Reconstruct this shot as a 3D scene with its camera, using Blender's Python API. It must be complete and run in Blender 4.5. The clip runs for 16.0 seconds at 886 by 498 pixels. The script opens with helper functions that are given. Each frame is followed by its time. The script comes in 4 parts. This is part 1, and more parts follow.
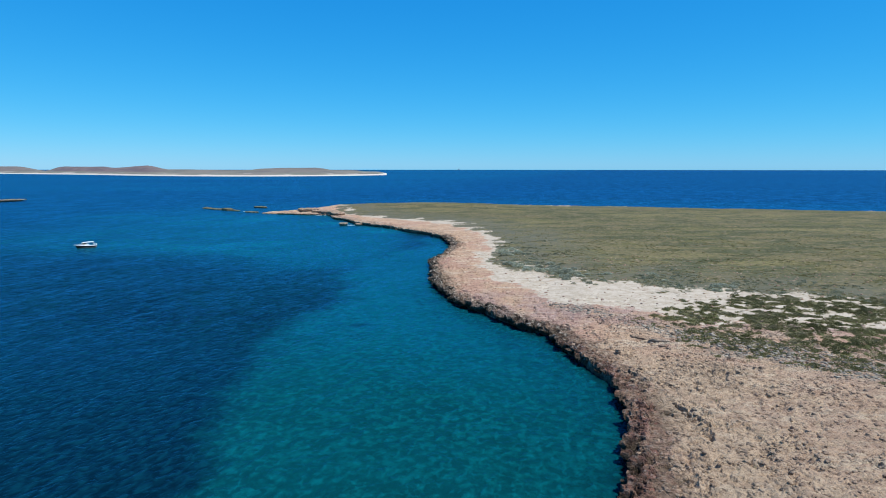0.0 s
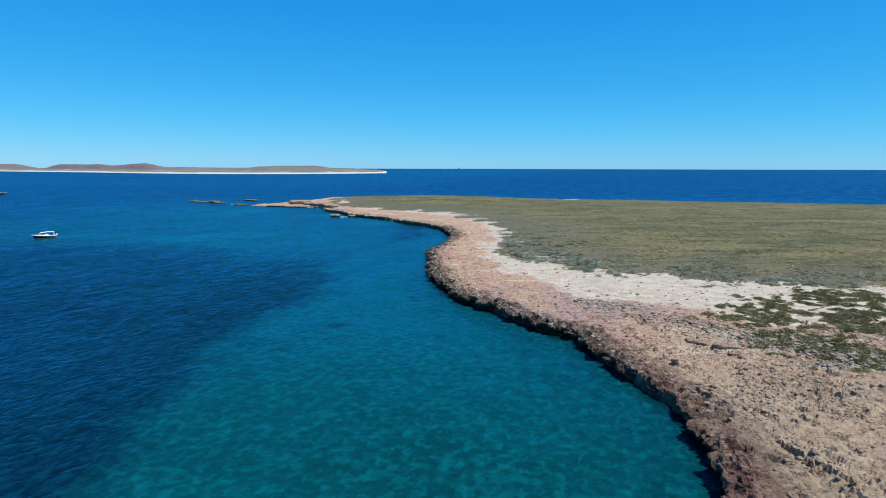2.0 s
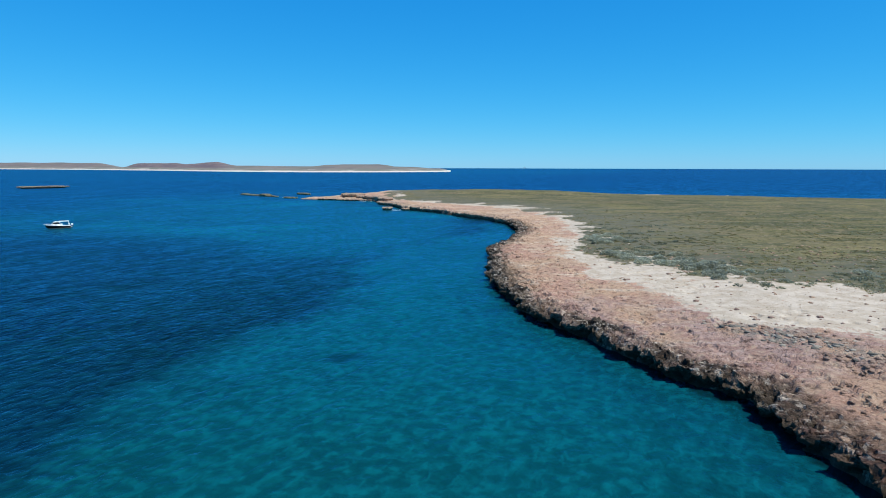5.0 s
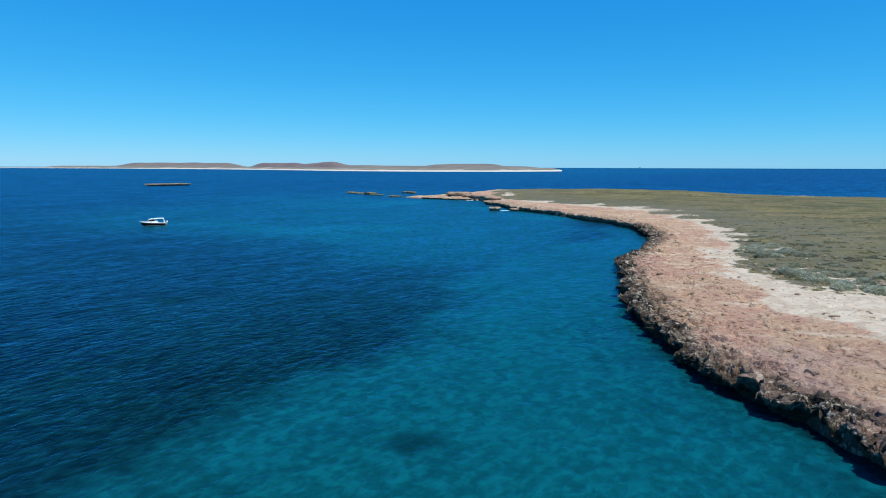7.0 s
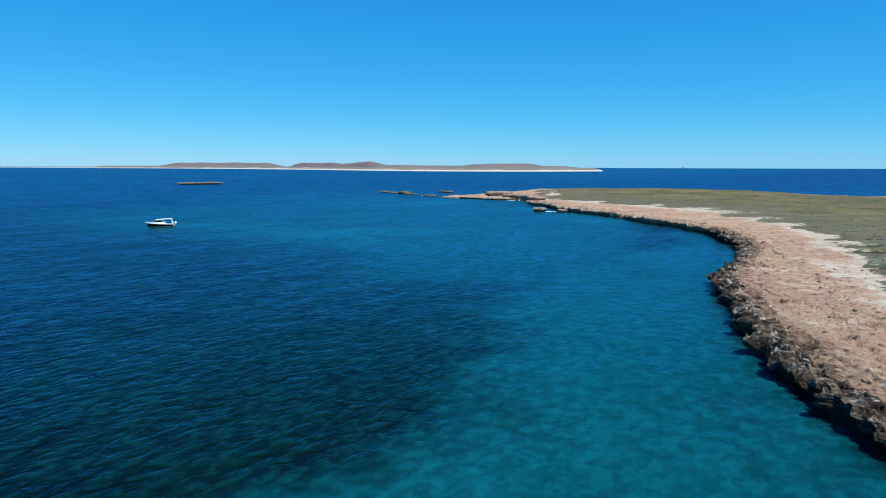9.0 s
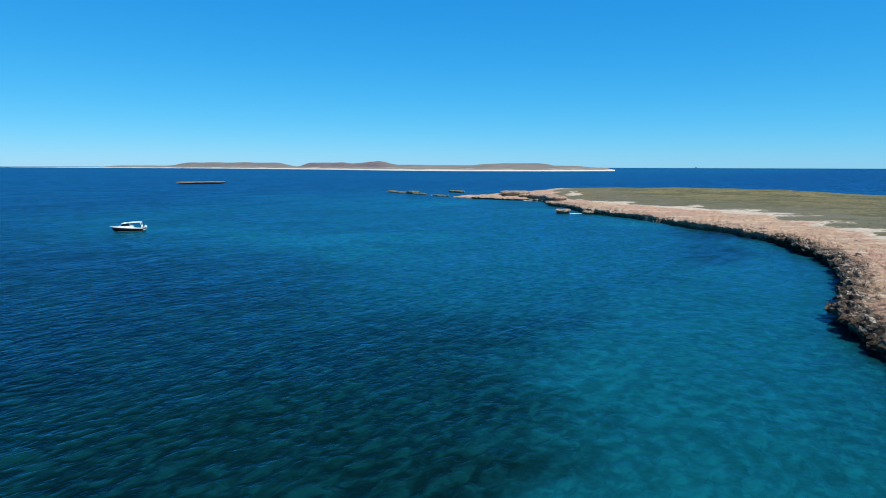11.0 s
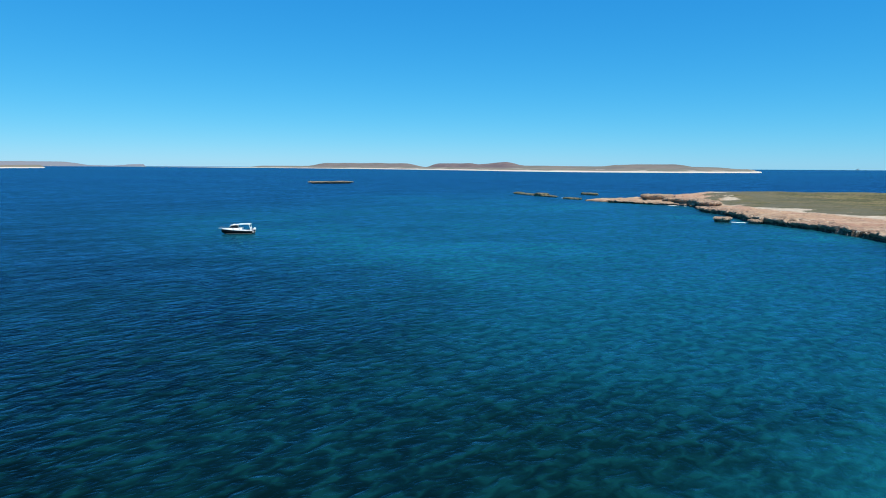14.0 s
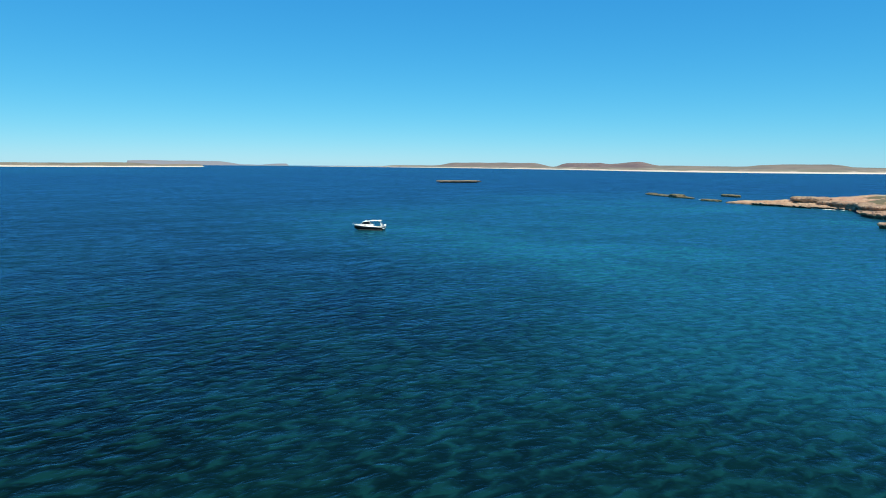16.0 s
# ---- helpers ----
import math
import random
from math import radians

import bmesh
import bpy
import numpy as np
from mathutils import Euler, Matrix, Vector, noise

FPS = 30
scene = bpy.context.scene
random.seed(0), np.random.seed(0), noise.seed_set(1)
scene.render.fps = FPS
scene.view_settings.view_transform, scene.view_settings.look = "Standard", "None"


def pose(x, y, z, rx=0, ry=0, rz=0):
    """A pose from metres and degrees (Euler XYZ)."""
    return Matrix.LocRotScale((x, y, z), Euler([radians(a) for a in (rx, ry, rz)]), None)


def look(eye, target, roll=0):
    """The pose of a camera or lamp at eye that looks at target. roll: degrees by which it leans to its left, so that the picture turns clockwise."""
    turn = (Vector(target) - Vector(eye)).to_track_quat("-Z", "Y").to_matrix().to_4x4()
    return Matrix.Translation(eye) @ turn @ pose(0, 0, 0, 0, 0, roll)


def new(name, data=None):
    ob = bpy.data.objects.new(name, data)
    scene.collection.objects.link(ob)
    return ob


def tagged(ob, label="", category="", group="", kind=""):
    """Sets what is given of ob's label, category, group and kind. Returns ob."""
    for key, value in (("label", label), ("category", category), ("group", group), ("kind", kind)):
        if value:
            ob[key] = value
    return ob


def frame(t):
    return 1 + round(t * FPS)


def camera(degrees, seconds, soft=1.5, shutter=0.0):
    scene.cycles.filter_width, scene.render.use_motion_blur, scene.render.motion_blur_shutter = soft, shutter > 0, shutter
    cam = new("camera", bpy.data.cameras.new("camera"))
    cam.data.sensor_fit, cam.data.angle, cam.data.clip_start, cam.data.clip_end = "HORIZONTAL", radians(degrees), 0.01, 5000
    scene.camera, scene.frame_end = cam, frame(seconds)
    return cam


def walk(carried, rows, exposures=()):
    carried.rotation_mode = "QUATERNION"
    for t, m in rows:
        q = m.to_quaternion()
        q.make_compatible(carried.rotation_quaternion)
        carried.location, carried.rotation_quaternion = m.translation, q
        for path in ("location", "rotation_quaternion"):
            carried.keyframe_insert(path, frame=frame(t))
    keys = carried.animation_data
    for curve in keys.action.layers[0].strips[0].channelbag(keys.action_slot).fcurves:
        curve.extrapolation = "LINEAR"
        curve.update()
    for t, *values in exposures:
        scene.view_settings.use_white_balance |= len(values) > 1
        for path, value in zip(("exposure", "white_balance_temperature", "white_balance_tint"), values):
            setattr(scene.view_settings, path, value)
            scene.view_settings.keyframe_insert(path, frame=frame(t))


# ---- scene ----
# The drone's path: seconds, x, y, z, yaw, pitch, roll.
cam = camera(69.91, 16.0, soft=1.0)
ROWS = [
    (0.0, -0.00, 0.01, 26.39, 10.53, -7.38, -0.02),
    (0.5, -0.91, 5.10, 24.91, 10.54, -7.40, -0.07),
    (1.0, -1.81, 10.23, 23.53, 10.54, -7.41, -0.09),
    (1.5, -2.74, 15.40, 22.35, 10.56, -7.41, -0.09),
    (2.0, -3.69, 20.61, 21.21, 10.56, -7.41, -0.12),
    (2.5, -4.64, 25.62, 19.85, 10.55, -7.41, -0.12),
    (3.0, -5.60, 30.66, 18.48, 10.53, -7.41, -0.12),
    (5.5, -11.09, 56.45, 16.06, 19.07, -7.42, -0.14),
    (6.0, -12.60, 61.45, 15.70, 21.82, -7.43, -0.12),
    (6.5, -14.55, 65.93, 15.43, 24.00, -7.43, -0.13),
    (7.0, -16.67, 70.33, 15.15, 26.18, -7.45, -0.13),
    (7.5, -18.88, 75.07, 14.76, 27.81, -7.43, -0.13),
    (8.0, -21.24, 79.51, 14.48, 28.66, -7.45, -0.13),
    (8.5, -23.73, 83.84, 14.21, 29.22, -7.44, -0.14),
    (9.0, -26.22, 88.18, 13.91, 29.54, -7.44, -0.14),
    (11.5, -39.54, 110.10, 12.83, 31.14, -7.44, -0.15),
    (12.0, -42.26, 113.76, 12.79, 32.37, -7.44, -0.17),
    (12.5, -44.40, 116.65, 12.73, 34.48, -7.44, -0.18),
    (13.0, -46.02, 118.78, 12.68, 36.44, -7.42, -0.23),
    (13.5, -47.01, 119.79, 12.63, 38.66, -7.42, -0.27),
    (14.0, -47.31, 120.16, 12.52, 41.76, -7.40, -0.30),
    (14.5, -47.65, 120.20, 12.43, 45.34, -7.40, -0.34),
    (15.0, -47.66, 120.30, 12.31, 49.20, -7.41, -0.40),
    (15.5, -47.59, 120.28, 12.36, 51.83, -7.45, -0.43),
    (16.0, -47.45, 120.26, 12.42, 53.14, -7.50, -0.42),
]
walk(cam, [(t, pose(x, y, z, 90 + pitch, roll, yaw)) for t, x, y, z, yaw, pitch, roll in ROWS],
     exposures=[(0.0, 0.0, 6450, 10), (9.0, 0.02, 6600, 10), (13.0, 0.05, 6850, 10), (15.0, 0.10, 7350, 9), (16.0, 0.16, 7800, 8)])

# ---------------------------------------------------------------- light
SUN_ELEVATION, SUN_AZIMUTH = 60.0, 104.0     # azimuth: degrees from +y towards +x

world = bpy.data.worlds.new("sky")
scene.world = world
world.use_nodes = True
wn, wl = world.node_tree.nodes, world.node_tree.links
wn.clear()
sky = wn.new("ShaderNodeTexSky")
sky.sky_type = "NISHITA"
sky.sun_disc = False
sky.sun_elevation = radians(SUN_ELEVATION)
sky.sun_rotation = radians(SUN_AZIMUTH)
sky.altitude = 0.0
sky.air_density, sky.dust_density, sky.ozone_density = 0.75, 0.1, 4.0
split = wn.new("ShaderNodeSeparateColor")
join = wn.new("ShaderNodeCombineColor")
wl.new(sky.outputs["Color"], split.inputs["Color"])
# the sky darkens further towards the zenith
zenith = wn.new("ShaderNodeMapRange")
zenith.interpolation_type = "SMOOTHSTEP"
wl.new(split.outputs["Blue"], zenith.inputs["Value"])
for key, value in (("From Min", 1.6), ("From Max", 3.9), ("To Min", 0.16), ("To Max", 1.0)):
    zenith.inputs[key].default_value = value
# the deep blue of very clear, dry air: how each channel falls off from the horizon upwards
for channel, gain, power in (("Red", 0.0102, 1.76), ("Green", 0.158, 0.71), ("Blue", 0.437, 0.39)):
    fall = wn.new("ShaderNodeMath")
    fall.operation = "POWER"
    fall.inputs[1].default_value = power
    level = wn.new("ShaderNodeMath")
    level.operation = "MULTIPLY"
    level.inputs[1].default_value = gain
    wl.new(split.outputs[channel], fall.inputs[0])
    wl.new(fall.outputs[0], level.inputs[0])
    dim = wn.new("ShaderNodeMath")
    dim.operation = "MULTIPLY"
    wl.new(level.outputs[0], dim.inputs[0])
    wl.new(zenith.outputs["Result"], dim.inputs[1])
    wl.new(dim.outputs[0], join.inputs[channel])
back = wn.new("ShaderNodeBackground")
back.inputs["Strength"].default_value = 1.0
wout = wn.new("ShaderNodeOutputWorld")
wl.new(join.outputs["Color"], back.inputs["Color"])
wl.new(back.outputs["Background"], wout.inputs["Surface"])

sun_data = bpy.data.lights.new("sun", "SUN")
sun_data.energy, sun_data.angle, sun_data.color = 5.0, radians(0.55), (1.0, 0.935, 0.82)
sun = new("sun", sun_data)
sun_way = Vector((math.sin(radians(SUN_AZIMUTH)) * math.cos(radians(SUN_ELEVATION)),
                  math.cos(radians(SUN_AZIMUTH)) * math.cos(radians(SUN_ELEVATION)),
                  math.sin(radians(SUN_ELEVATION))))
sun.matrix_world = look(sun_way * 200, (0, 0, 0))
scene.view_settings.exposure = 0.0


# ---------------------------------------------------------------- noise on arrays
def hash2(ix, iy, seed):
    h = (ix.astype(np.int64) * 374761393 + iy.astype(np.int64) * 668265263 + seed * 974634777) & 0x7FFFFFFF
    h = ((h ^ (h >> 13)) * 1274126177) & 0x7FFFFFFF
    return ((h ^ (h >> 16)) & 0xFFFF) / 65535.0


def value_noise(x, y, seed=0):
    """Smooth noise from -1 to 1."""
    ix, iy = np.floor(x), np.floor(y)
    fx, fy = x - ix, y - iy
    fx, fy = fx * fx * fx * (fx * (fx * 6 - 15) + 10), fy * fy * fy * (fy * (fy * 6 - 15) + 10)
    a, b = hash2(ix, iy, seed), hash2(ix + 1, iy, seed)
    c, d = hash2(ix, iy + 1, seed), hash2(ix + 1, iy + 1, seed)
    return 2 * ((a + (b - a) * fx) * (1 - fy) + (c + (d - c) * fx) * fy) - 1


def fbm(x, y, size, octaves=4, seed=0):
    total, gain, norm = 0.0, 1.0, 0.0
    x, y = x * 0.878 + y * 0.479, y * 0.878 - x * 0.479
    for k in range(octaves):
        total = total + gain * value_noise(x / size + 17.3 * k, y / size - 9.1 * k, seed + k)
        norm += gain
        gain *= 0.52
        size *= 0.5
    return total / norm


def ridged(x, y, size, octaves=3, seed=0):
    total, gain, norm = 0.0, 1.0, 0.0
    for k in range(octaves):
        total = total + gain * (1 - np.abs(value_noise(x / size + 5.7 * k, y / size + 3.1 * k, seed + k)))
        norm += gain
        gain *= 0.5
        size *= 0.47
    return total / norm


def cells(x, y, size, seed=0):
    """Distance to the nearest of scattered points, in cells: pits with sharp walls between them."""
    x, y = x / size, y / size
    ix, iy = np.floor(x), np.floor(y)
    best = np.full(np.broadcast(x, y).shape, 9.0)
    for dx in (-1, 0, 1):
        for dy in (-1, 0, 1):
            cx, cy = ix + dx, iy + dy
            px, py = cx + hash2(cx, cy, seed), cy + hash2(cx, cy, seed + 57)
            best = np.minimum(best, (px - x) ** 2 + (py - y) ** 2)
    return np.sqrt(best)


def blocks(x, y, size, seed=0):
    """A value from 0 to 1 for each of many irregular blocks."""
    x, y = x / size + 0.25 * value_noise(x / size * 1.7, y / size * 1.7, seed + 3), y / size
    ix, iy = np.floor(x), np.floor(y)
    best = np.full(np.broadcast(x, y).shape, 9.0)
    value = np.zeros(best.shape)
    for dx in (-1, 0, 1):
        for dy in (-1, 0, 1):
            cx, cy = ix + dx, iy + dy
            d = (cx + hash2(cx, cy, seed) - x) ** 2 + (cy + hash2(cx, cy, seed + 57) - y) ** 2
            value = np.where(d < best, hash2(cx, cy, seed + 91), value)
            best = np.minimum(best, d)
    return value


def terrace(h, rise):
    """Heights in flat beds with steep risers."""
    k = np.floor(h / rise)
    return (k + step(0.36, 0.64, h / rise - k)) * rise


def step(a, b, x):
    t = np.clip((x - a) / (b - a), 0, 1)
    return t * t * (3 - 2 * t)


# ---------------------------------------------------------------- the plan
def smooth_line(points, spacing, closed=False):
    """A line that runs smoothly through the points."""
    pts = [Vector((*p, 0)) for p in points]
    n = len(pts)
    out = []
    for i in range(n if closed else n - 1):
        if closed:
            a, b, c, d = (pts[(i + k) % n] for k in (-1, 0, 1, 2))
        else:
            a, b, c, d = (pts[min(max(i + k, 0), n - 1)] for k in (-1, 0, 1, 2))
        count = max(1, int((c - b).length / spacing))
        for k in range(count):
            t = k / count
            v = 0.5 * (2 * b + (c - a) * t + (2 * a - 5 * b + 4 * c - d) * t * t + (3 * b - a - 3 * c + d) * t ** 3)
            out.append((v.x, v.y))
    if not closed:
        out.append(points[-1])
    return np.array(out, float)


WEST_COAST = [(14, -70), (4, -30), (2, 15), (5, 40), (6.1, 51), (6.6, 57.5), (8.1, 62), (7.7, 69), (6.5, 75.4), (4.1, 82.8), (2.5, 86.6), (0.6, 91.8),
              (-0.9, 97.2), (-4.4, 100.0), (-8, 104.6), (-11.7, 109.6), (-16.6, 115), (-19.6, 118.6), (-21.9, 123.5), (-24.1, 129), (-26.8, 136),
              (-28.6, 142), (-30.8, 150.5), (-33.0, 161.5), (-33.8, 171), (-33.7, 181), (-33.4, 191), (-35.0, 205), (-37.2, 214), (-43.2, 229),
              (-50.7, 241), (-58.2, 247.5), (-67, 257), (-77, 268), (-86, 274), (-94, 282), (-103, 296), (-112, 305), (-118, 317),
              (-125, 328.5), (-138, 330), (-156, 331.5), (-168, 333)]
NORTH_COAST = [(-171, 338), (-166, 342), (-152, 349), (-150, 358), (-142, 384), (-122, 408), (-92, 419), (-50, 424), (3, 428), (72, 425),
               (134, 415), (190, 406), (270, 385), (320, 280), (300, 120), (230, 0), (120, -85), (60, -95)]
ISLAND = smooth_line(WEST_COAST + NORTH_COAST, 3.0, closed=True)
# the seaward edge of the pale shoal
SHOAL = smooth_line([(-16, -40), (-20, 10), (-27, 44), (-36, 64), (-41, 84), (-43, 100), (-40, 114), (-44, 128), (-52, 146),
                     (-52, 168), (-48, 188), (-45, 208), (-49, 226), (-40, 228), (-10, 200), (20, 100), (40, 0), (10, -60)], 4.0, closed=True)
# where pale sand begins behind the rock, and where the scrub begins behind the sand
SAND_FRONT = smooth_line([(110, 70), (75, 96), (50, 106), (36, 111), (24, 115), (17, 109), (9, 110.5), (2.5, 110.5), (-0.4, 117), (-1.8, 124), (-4.5, 132.5),
                          (-9, 135), (-13, 139), (-16, 150), (-18, 162), (-20.5, 182), (-24, 212), (-35, 245), (-53, 272), (-80, 292), (-104, 312), (-122, 345),
                          (-134, 382), (-94, 414), (-40, 419), (10, 423), (180, 402), (220, 200), (120, 20)], 4.0, closed=True)
SCRUB_FRONT = smooth_line([(75, 55), (70, 100), (50, 124), (42, 128), (30, 130.5), (20, 129), (17, 139), (9.5, 136), (6, 131.5), (0.5, 139), (-4, 147), (-9, 151.5),
                           (-13, 158), (-16, 169), (-17.6, 182), (-18.6, 200), (-22, 222), (-36, 252), (-56, 281), (-84, 300), (-106, 318), (-124, 348),
                           (-134, 382), (-94, 414), (-40, 419), (10, 423), (180, 402), (220, 200), (130, 40)], 4.0, closed=True)


def signed_distance(x, y, poly):
    """Metres inside the closed line (negative outside)."""
    shape = x.shape
    x, y = x.ravel(), y.ravel()
    best = np.full(x.shape, 1e18)
    inside = np.zeros(x.shape, bool)
    for (ax, ay), (bx, by) in zip(poly, np.roll(poly, -1, 0)):
        ex, ey = bx - ax, by - ay
        t = np.clip(((x - ax) * ex + (y - ay) * ey) / max(ex * ex + ey * ey, 1e-9), 0, 1)
        best = np.minimum(best, (x - ax - t * ex) ** 2 + (y - ay - t * ey) ** 2)
        if ay != by:
            inside ^= ((ay > y) != (by > y)) & (x < ax + (y - ay) / (by - ay) * ex)
    return (np.sqrt(best) * np.where(inside, 1, -1)).reshape(shape)


class Field:
    """Metres inside a closed line, looked up from a coarse table."""

    def __init__(self, poly, spacing=1.5, x0=-200.0, x1=345.0, y0=-110.0, y1=440.0):
        self.s, self.x0, self.y0 = spacing, x0, y0
        xs, ys = np.arange(x0, x1, spacing), np.arange(y0, y1, spacing)
        self.v = signed_distance(*np.meshgrid(xs, ys, indexing="ij"), poly)

    def __call__(self, x, y):
        n, m = self.v.shape
        u = np.clip((x - self.x0) / self.s, 0, n - 1.001)
        w = np.clip((y - self.y0) / self.s, 0, m - 1.001)
        i, j = u.astype(int), w.astype(int)
        u, w = u - i, w - j
        v = self.v
        return (v[i, j] * (1 - u) + v[i + 1, j] * u) * (1 - w) + (v[i, j + 1] * (1 - u) + v[i + 1, j + 1] * u) * w


def line_distance(x, y, line):
    shape = x.shape
    x, y = x.ravel(), y.ravel()
    best = np.full(x.shape, 1e18)
    for (ax, ay), (bx, by) in zip(line[:-1], line[1:]):
        ex, ey = bx - ax, by - ay
        t = np.clip(((x - ax) * ex + (y - ay) * ey) / max(ex * ex + ey * ey, 1e-9), 0, 1)
        best = np.minimum(best, (x - ax - t * ex) ** 2 + (y - ay - t * ey) ** 2)
    return np.sqrt(best).reshape(shape)


DUNE = smooth_line([(-126, 366), (-100, 384), (-55, 391)], 6.0)
CRACK = [(6.0, 90.0), (6.6, 87.0), (7.2, 84.4), (8.1, 81.6), (8.5, 79.6), (9.1, 77.2), (9.5, 75.1), (11.0, 71.9), (12.0, 69.0), (13.4, 66.4), (14.4, 62.0), (14.0, 58.0)]
INLAND, SANDY, SCRUBBY = Field(ISLAND), Field(SAND_FRONT, 2.5), Field(SCRUB_FRONT, 2.5)
SALTY = Field(smooth_line([(17.5, 106), (19, 95), (24, 90.5), (30, 85.5), (37, 82), (45, 77), (70, 58), (95, 80), (70, 118), (40, 123), (30, 119.5), (22, 112)], 4.0, closed=True), 2.5)
RUBBLE = Field(smooth_line([(9, 103), (18, 91), (30, 82), (44, 74), (60, 62), (58, 70), (44, 81), (30, 90), (20, 97), (12, 106), (4, 112), (-1, 113)], 4.0, closed=True), 2.0)


def shore_distance(x, y):
    """Metres inland of the ragged water's edge."""
    d = INLAND(x, y) + 0.5
    near = step(30, 0, np.abs(d))
    return d + near * (1.3 * fbm(x, y, 9.0, 3, 3) + 0.8 * fbm(x, y, 2.6, 3, 11))


def crack_side(x, y):
    """Metres inland of the long broken step in the southern shelf, and how much of it there is."""
    ys_ = np.array([p[1] for p in CRACK])[::-1]
    xs_ = np.array([p[0] for p in CRACK])[::-1]
    jag = 0.6 * (blocks(x, y, 1.5, 301) - 0.5) + 0.3 * (blocks(x, y, 0.5, 305) - 0.5) + 0.7 * fbm(x, y, 2.5, 3, 303)
    return x - np.interp(y, ys_, xs_) + jag, step(57, 61, y) * step(91, 87, y) * step(-0.35, 0.0, fbm(x * 0.3, y, 5, 2, 307))


def ground_height(x, y, d):
    """Height of the limestone island over the sea, d metres inland."""
    tip = step(-104, -126, x) * step(345, 335, y)
    rim = 1.25 + 0.30 * fbm(x, y, 14, 2, 21) - 0.75 * tip
    rough = step(6, 1.5, d)
    h = -2.2 + (2.2 + rim) * step(0.5, 1.6 + 1.4 * tip, d)
    south = step(112, 88, y)
    chip = blocks(x, y, 1.7, 131) + 0.6 * blocks(x, y, 0.75, 132) - 0.8
    h = h + (0.22 - 0.10 * south) * step(3.1, 3.3, d + 1.2 * fbm(x, y, 8, 3, 31) + 0.9 * chip)
    h = h + 0.20 * step(6.0, 6.25, d + 2.8 * fbm(x, y, 11, 3, 41) + 1.3 * chip)
    h = h + 0.16 * step(10.0, 10.25, d + 4.0 * fbm(x, y, 13, 3, 43) + 1.6 * chip)
    side, there = crack_side(x, y)
    h = h + there * (0.24 * step(0.0, 0.16, side) * step(9, 4, side) - 0.55 * step(-0.42, -0.26, side) * step(0.12, -0.02, side) * step(-0.2, 0.1, fbm(x, y, 2.2, 2, 311)))
    h = h + 0.55 * step(6, 30, d) + 0.35 * step(40, 170, d)
    h = h + 1.55 * step(34, 4, line_distance(x, y, DUNE)) * step(2, 16, d) - 0.5 * step(330, 400, y) * step(-30, 20, x)
    lump = 0.30 * fbm(x, y, 2.4, 4, 51) + 0.22 * (ridged(x, y, 3.2, 3, 61) - 0.72)
    pits = -0.6 * step(0.82, 0.95, ridged(x, y, 4.5, 2, 71)) * step(5, 2, d) - 0.22 * step(0.42, 0.75, fbm(x, y, 1.7, 2, 73)) * step(34, 10, d)
    crack = step(0.92, 0.97, ridged(0.9 * x + 0.3 * y, 2.2 * y - 0.8 * x, 7.0, 2, 75)) * step(-0.1, 0.25, fbm(x, y, 12, 2, 76))
    # knobbly crust: flat between small sharp holes and broken edges
    bare = np.maximum(step(9, 3, d), south * step(45, 14, d))
    knobs = 0.20 * (blocks(x, y, 1.0, 33) - 0.5) + 0.20 * (blocks(x, y, 0.5, 34) - 0.5) + 0.14 * (blocks(x, y, 0.28, 36) - 0.5)
    knobs = knobs - 0.30 * step(0.62, 0.80, blocks(x, y, 0.62, 321)) * step(0.05, 0.3, fbm(x, y, 3.0, 3, 323))
    h = h + knobs * bare * step(1.0, 2.4, d) * (0.75 + 0.7 * fbm(x, y, 6, 2, 35))
    slabs = 0.14 * (blocks(0.75 * x + 0.3 * y, 1.3 * y - 0.5 * x, 3.1, 135) - 0.5) + 0.08 * (blocks(x, y, 0.9, 136) - 0.5)
    h = h + slabs * (1 - south) * step(2.5, 5, d) * step(30, 18, d) * step(-0.2, 0.2, fbm(x, y, 9, 2, 138))
    h = h - 0.34 * crack * step(3, 5, d) * step(32, 20, d)
    h = h + step(0.8, 2.2, d) * ((0.05 + 0.55 * rough) * lump + pits) * (1 - 0.6 * tip)
    h = h + step(0, 8, d) * (0.10 * fbm(x, y, 5, 3, 81) + 0.25 * fbm(x, y, 40, 2, 91))
    return h


def zones(x, y):
    """How sandy, scrubby and grown with saltbush the ground is, 0 to 1, in ragged patches."""
    behind = step(108, 122, y) * step(260, 200, y)
    sand = step(-0.9, 0.9, (SANDY(x, y) + 1.2 * behind) / 3.2 + 1.9 * fbm(x, y, 8, 6, 101) + 2.6 * step(-3, 4, SALTY(x, y)))
    scrub = step(-0.8, 0.8, np.where(SCRUBBY(x, y) + 0.5 * behind > 0, (SCRUBBY(x, y) + 0.5 * behind) / 7.0, (SCRUBBY(x, y) + 0.5 * behind) / 3.5) + 2.2 * fbm(x, y, 7, 6, 111))
    salt = step(-0.03, 0.17, fbm(x, y, 1.9, 5, 121) + 0.14 * fbm(x, y, 12, 2, 125) + 0.17 + 0.5 * np.clip(SALTY(x, y) / 5, -2, 0.12))
    return sand * step(0.1, 3.0, INLAND(x, y) - 3), scrub, salt


# ---------------------------------------------------------------- materials
def material(name):
    m = bpy.data.materials.new(name)
    m.use_nodes = True
    m.node_tree.nodes.clear()
    return m, m.node_tree.nodes, m.node_tree.links


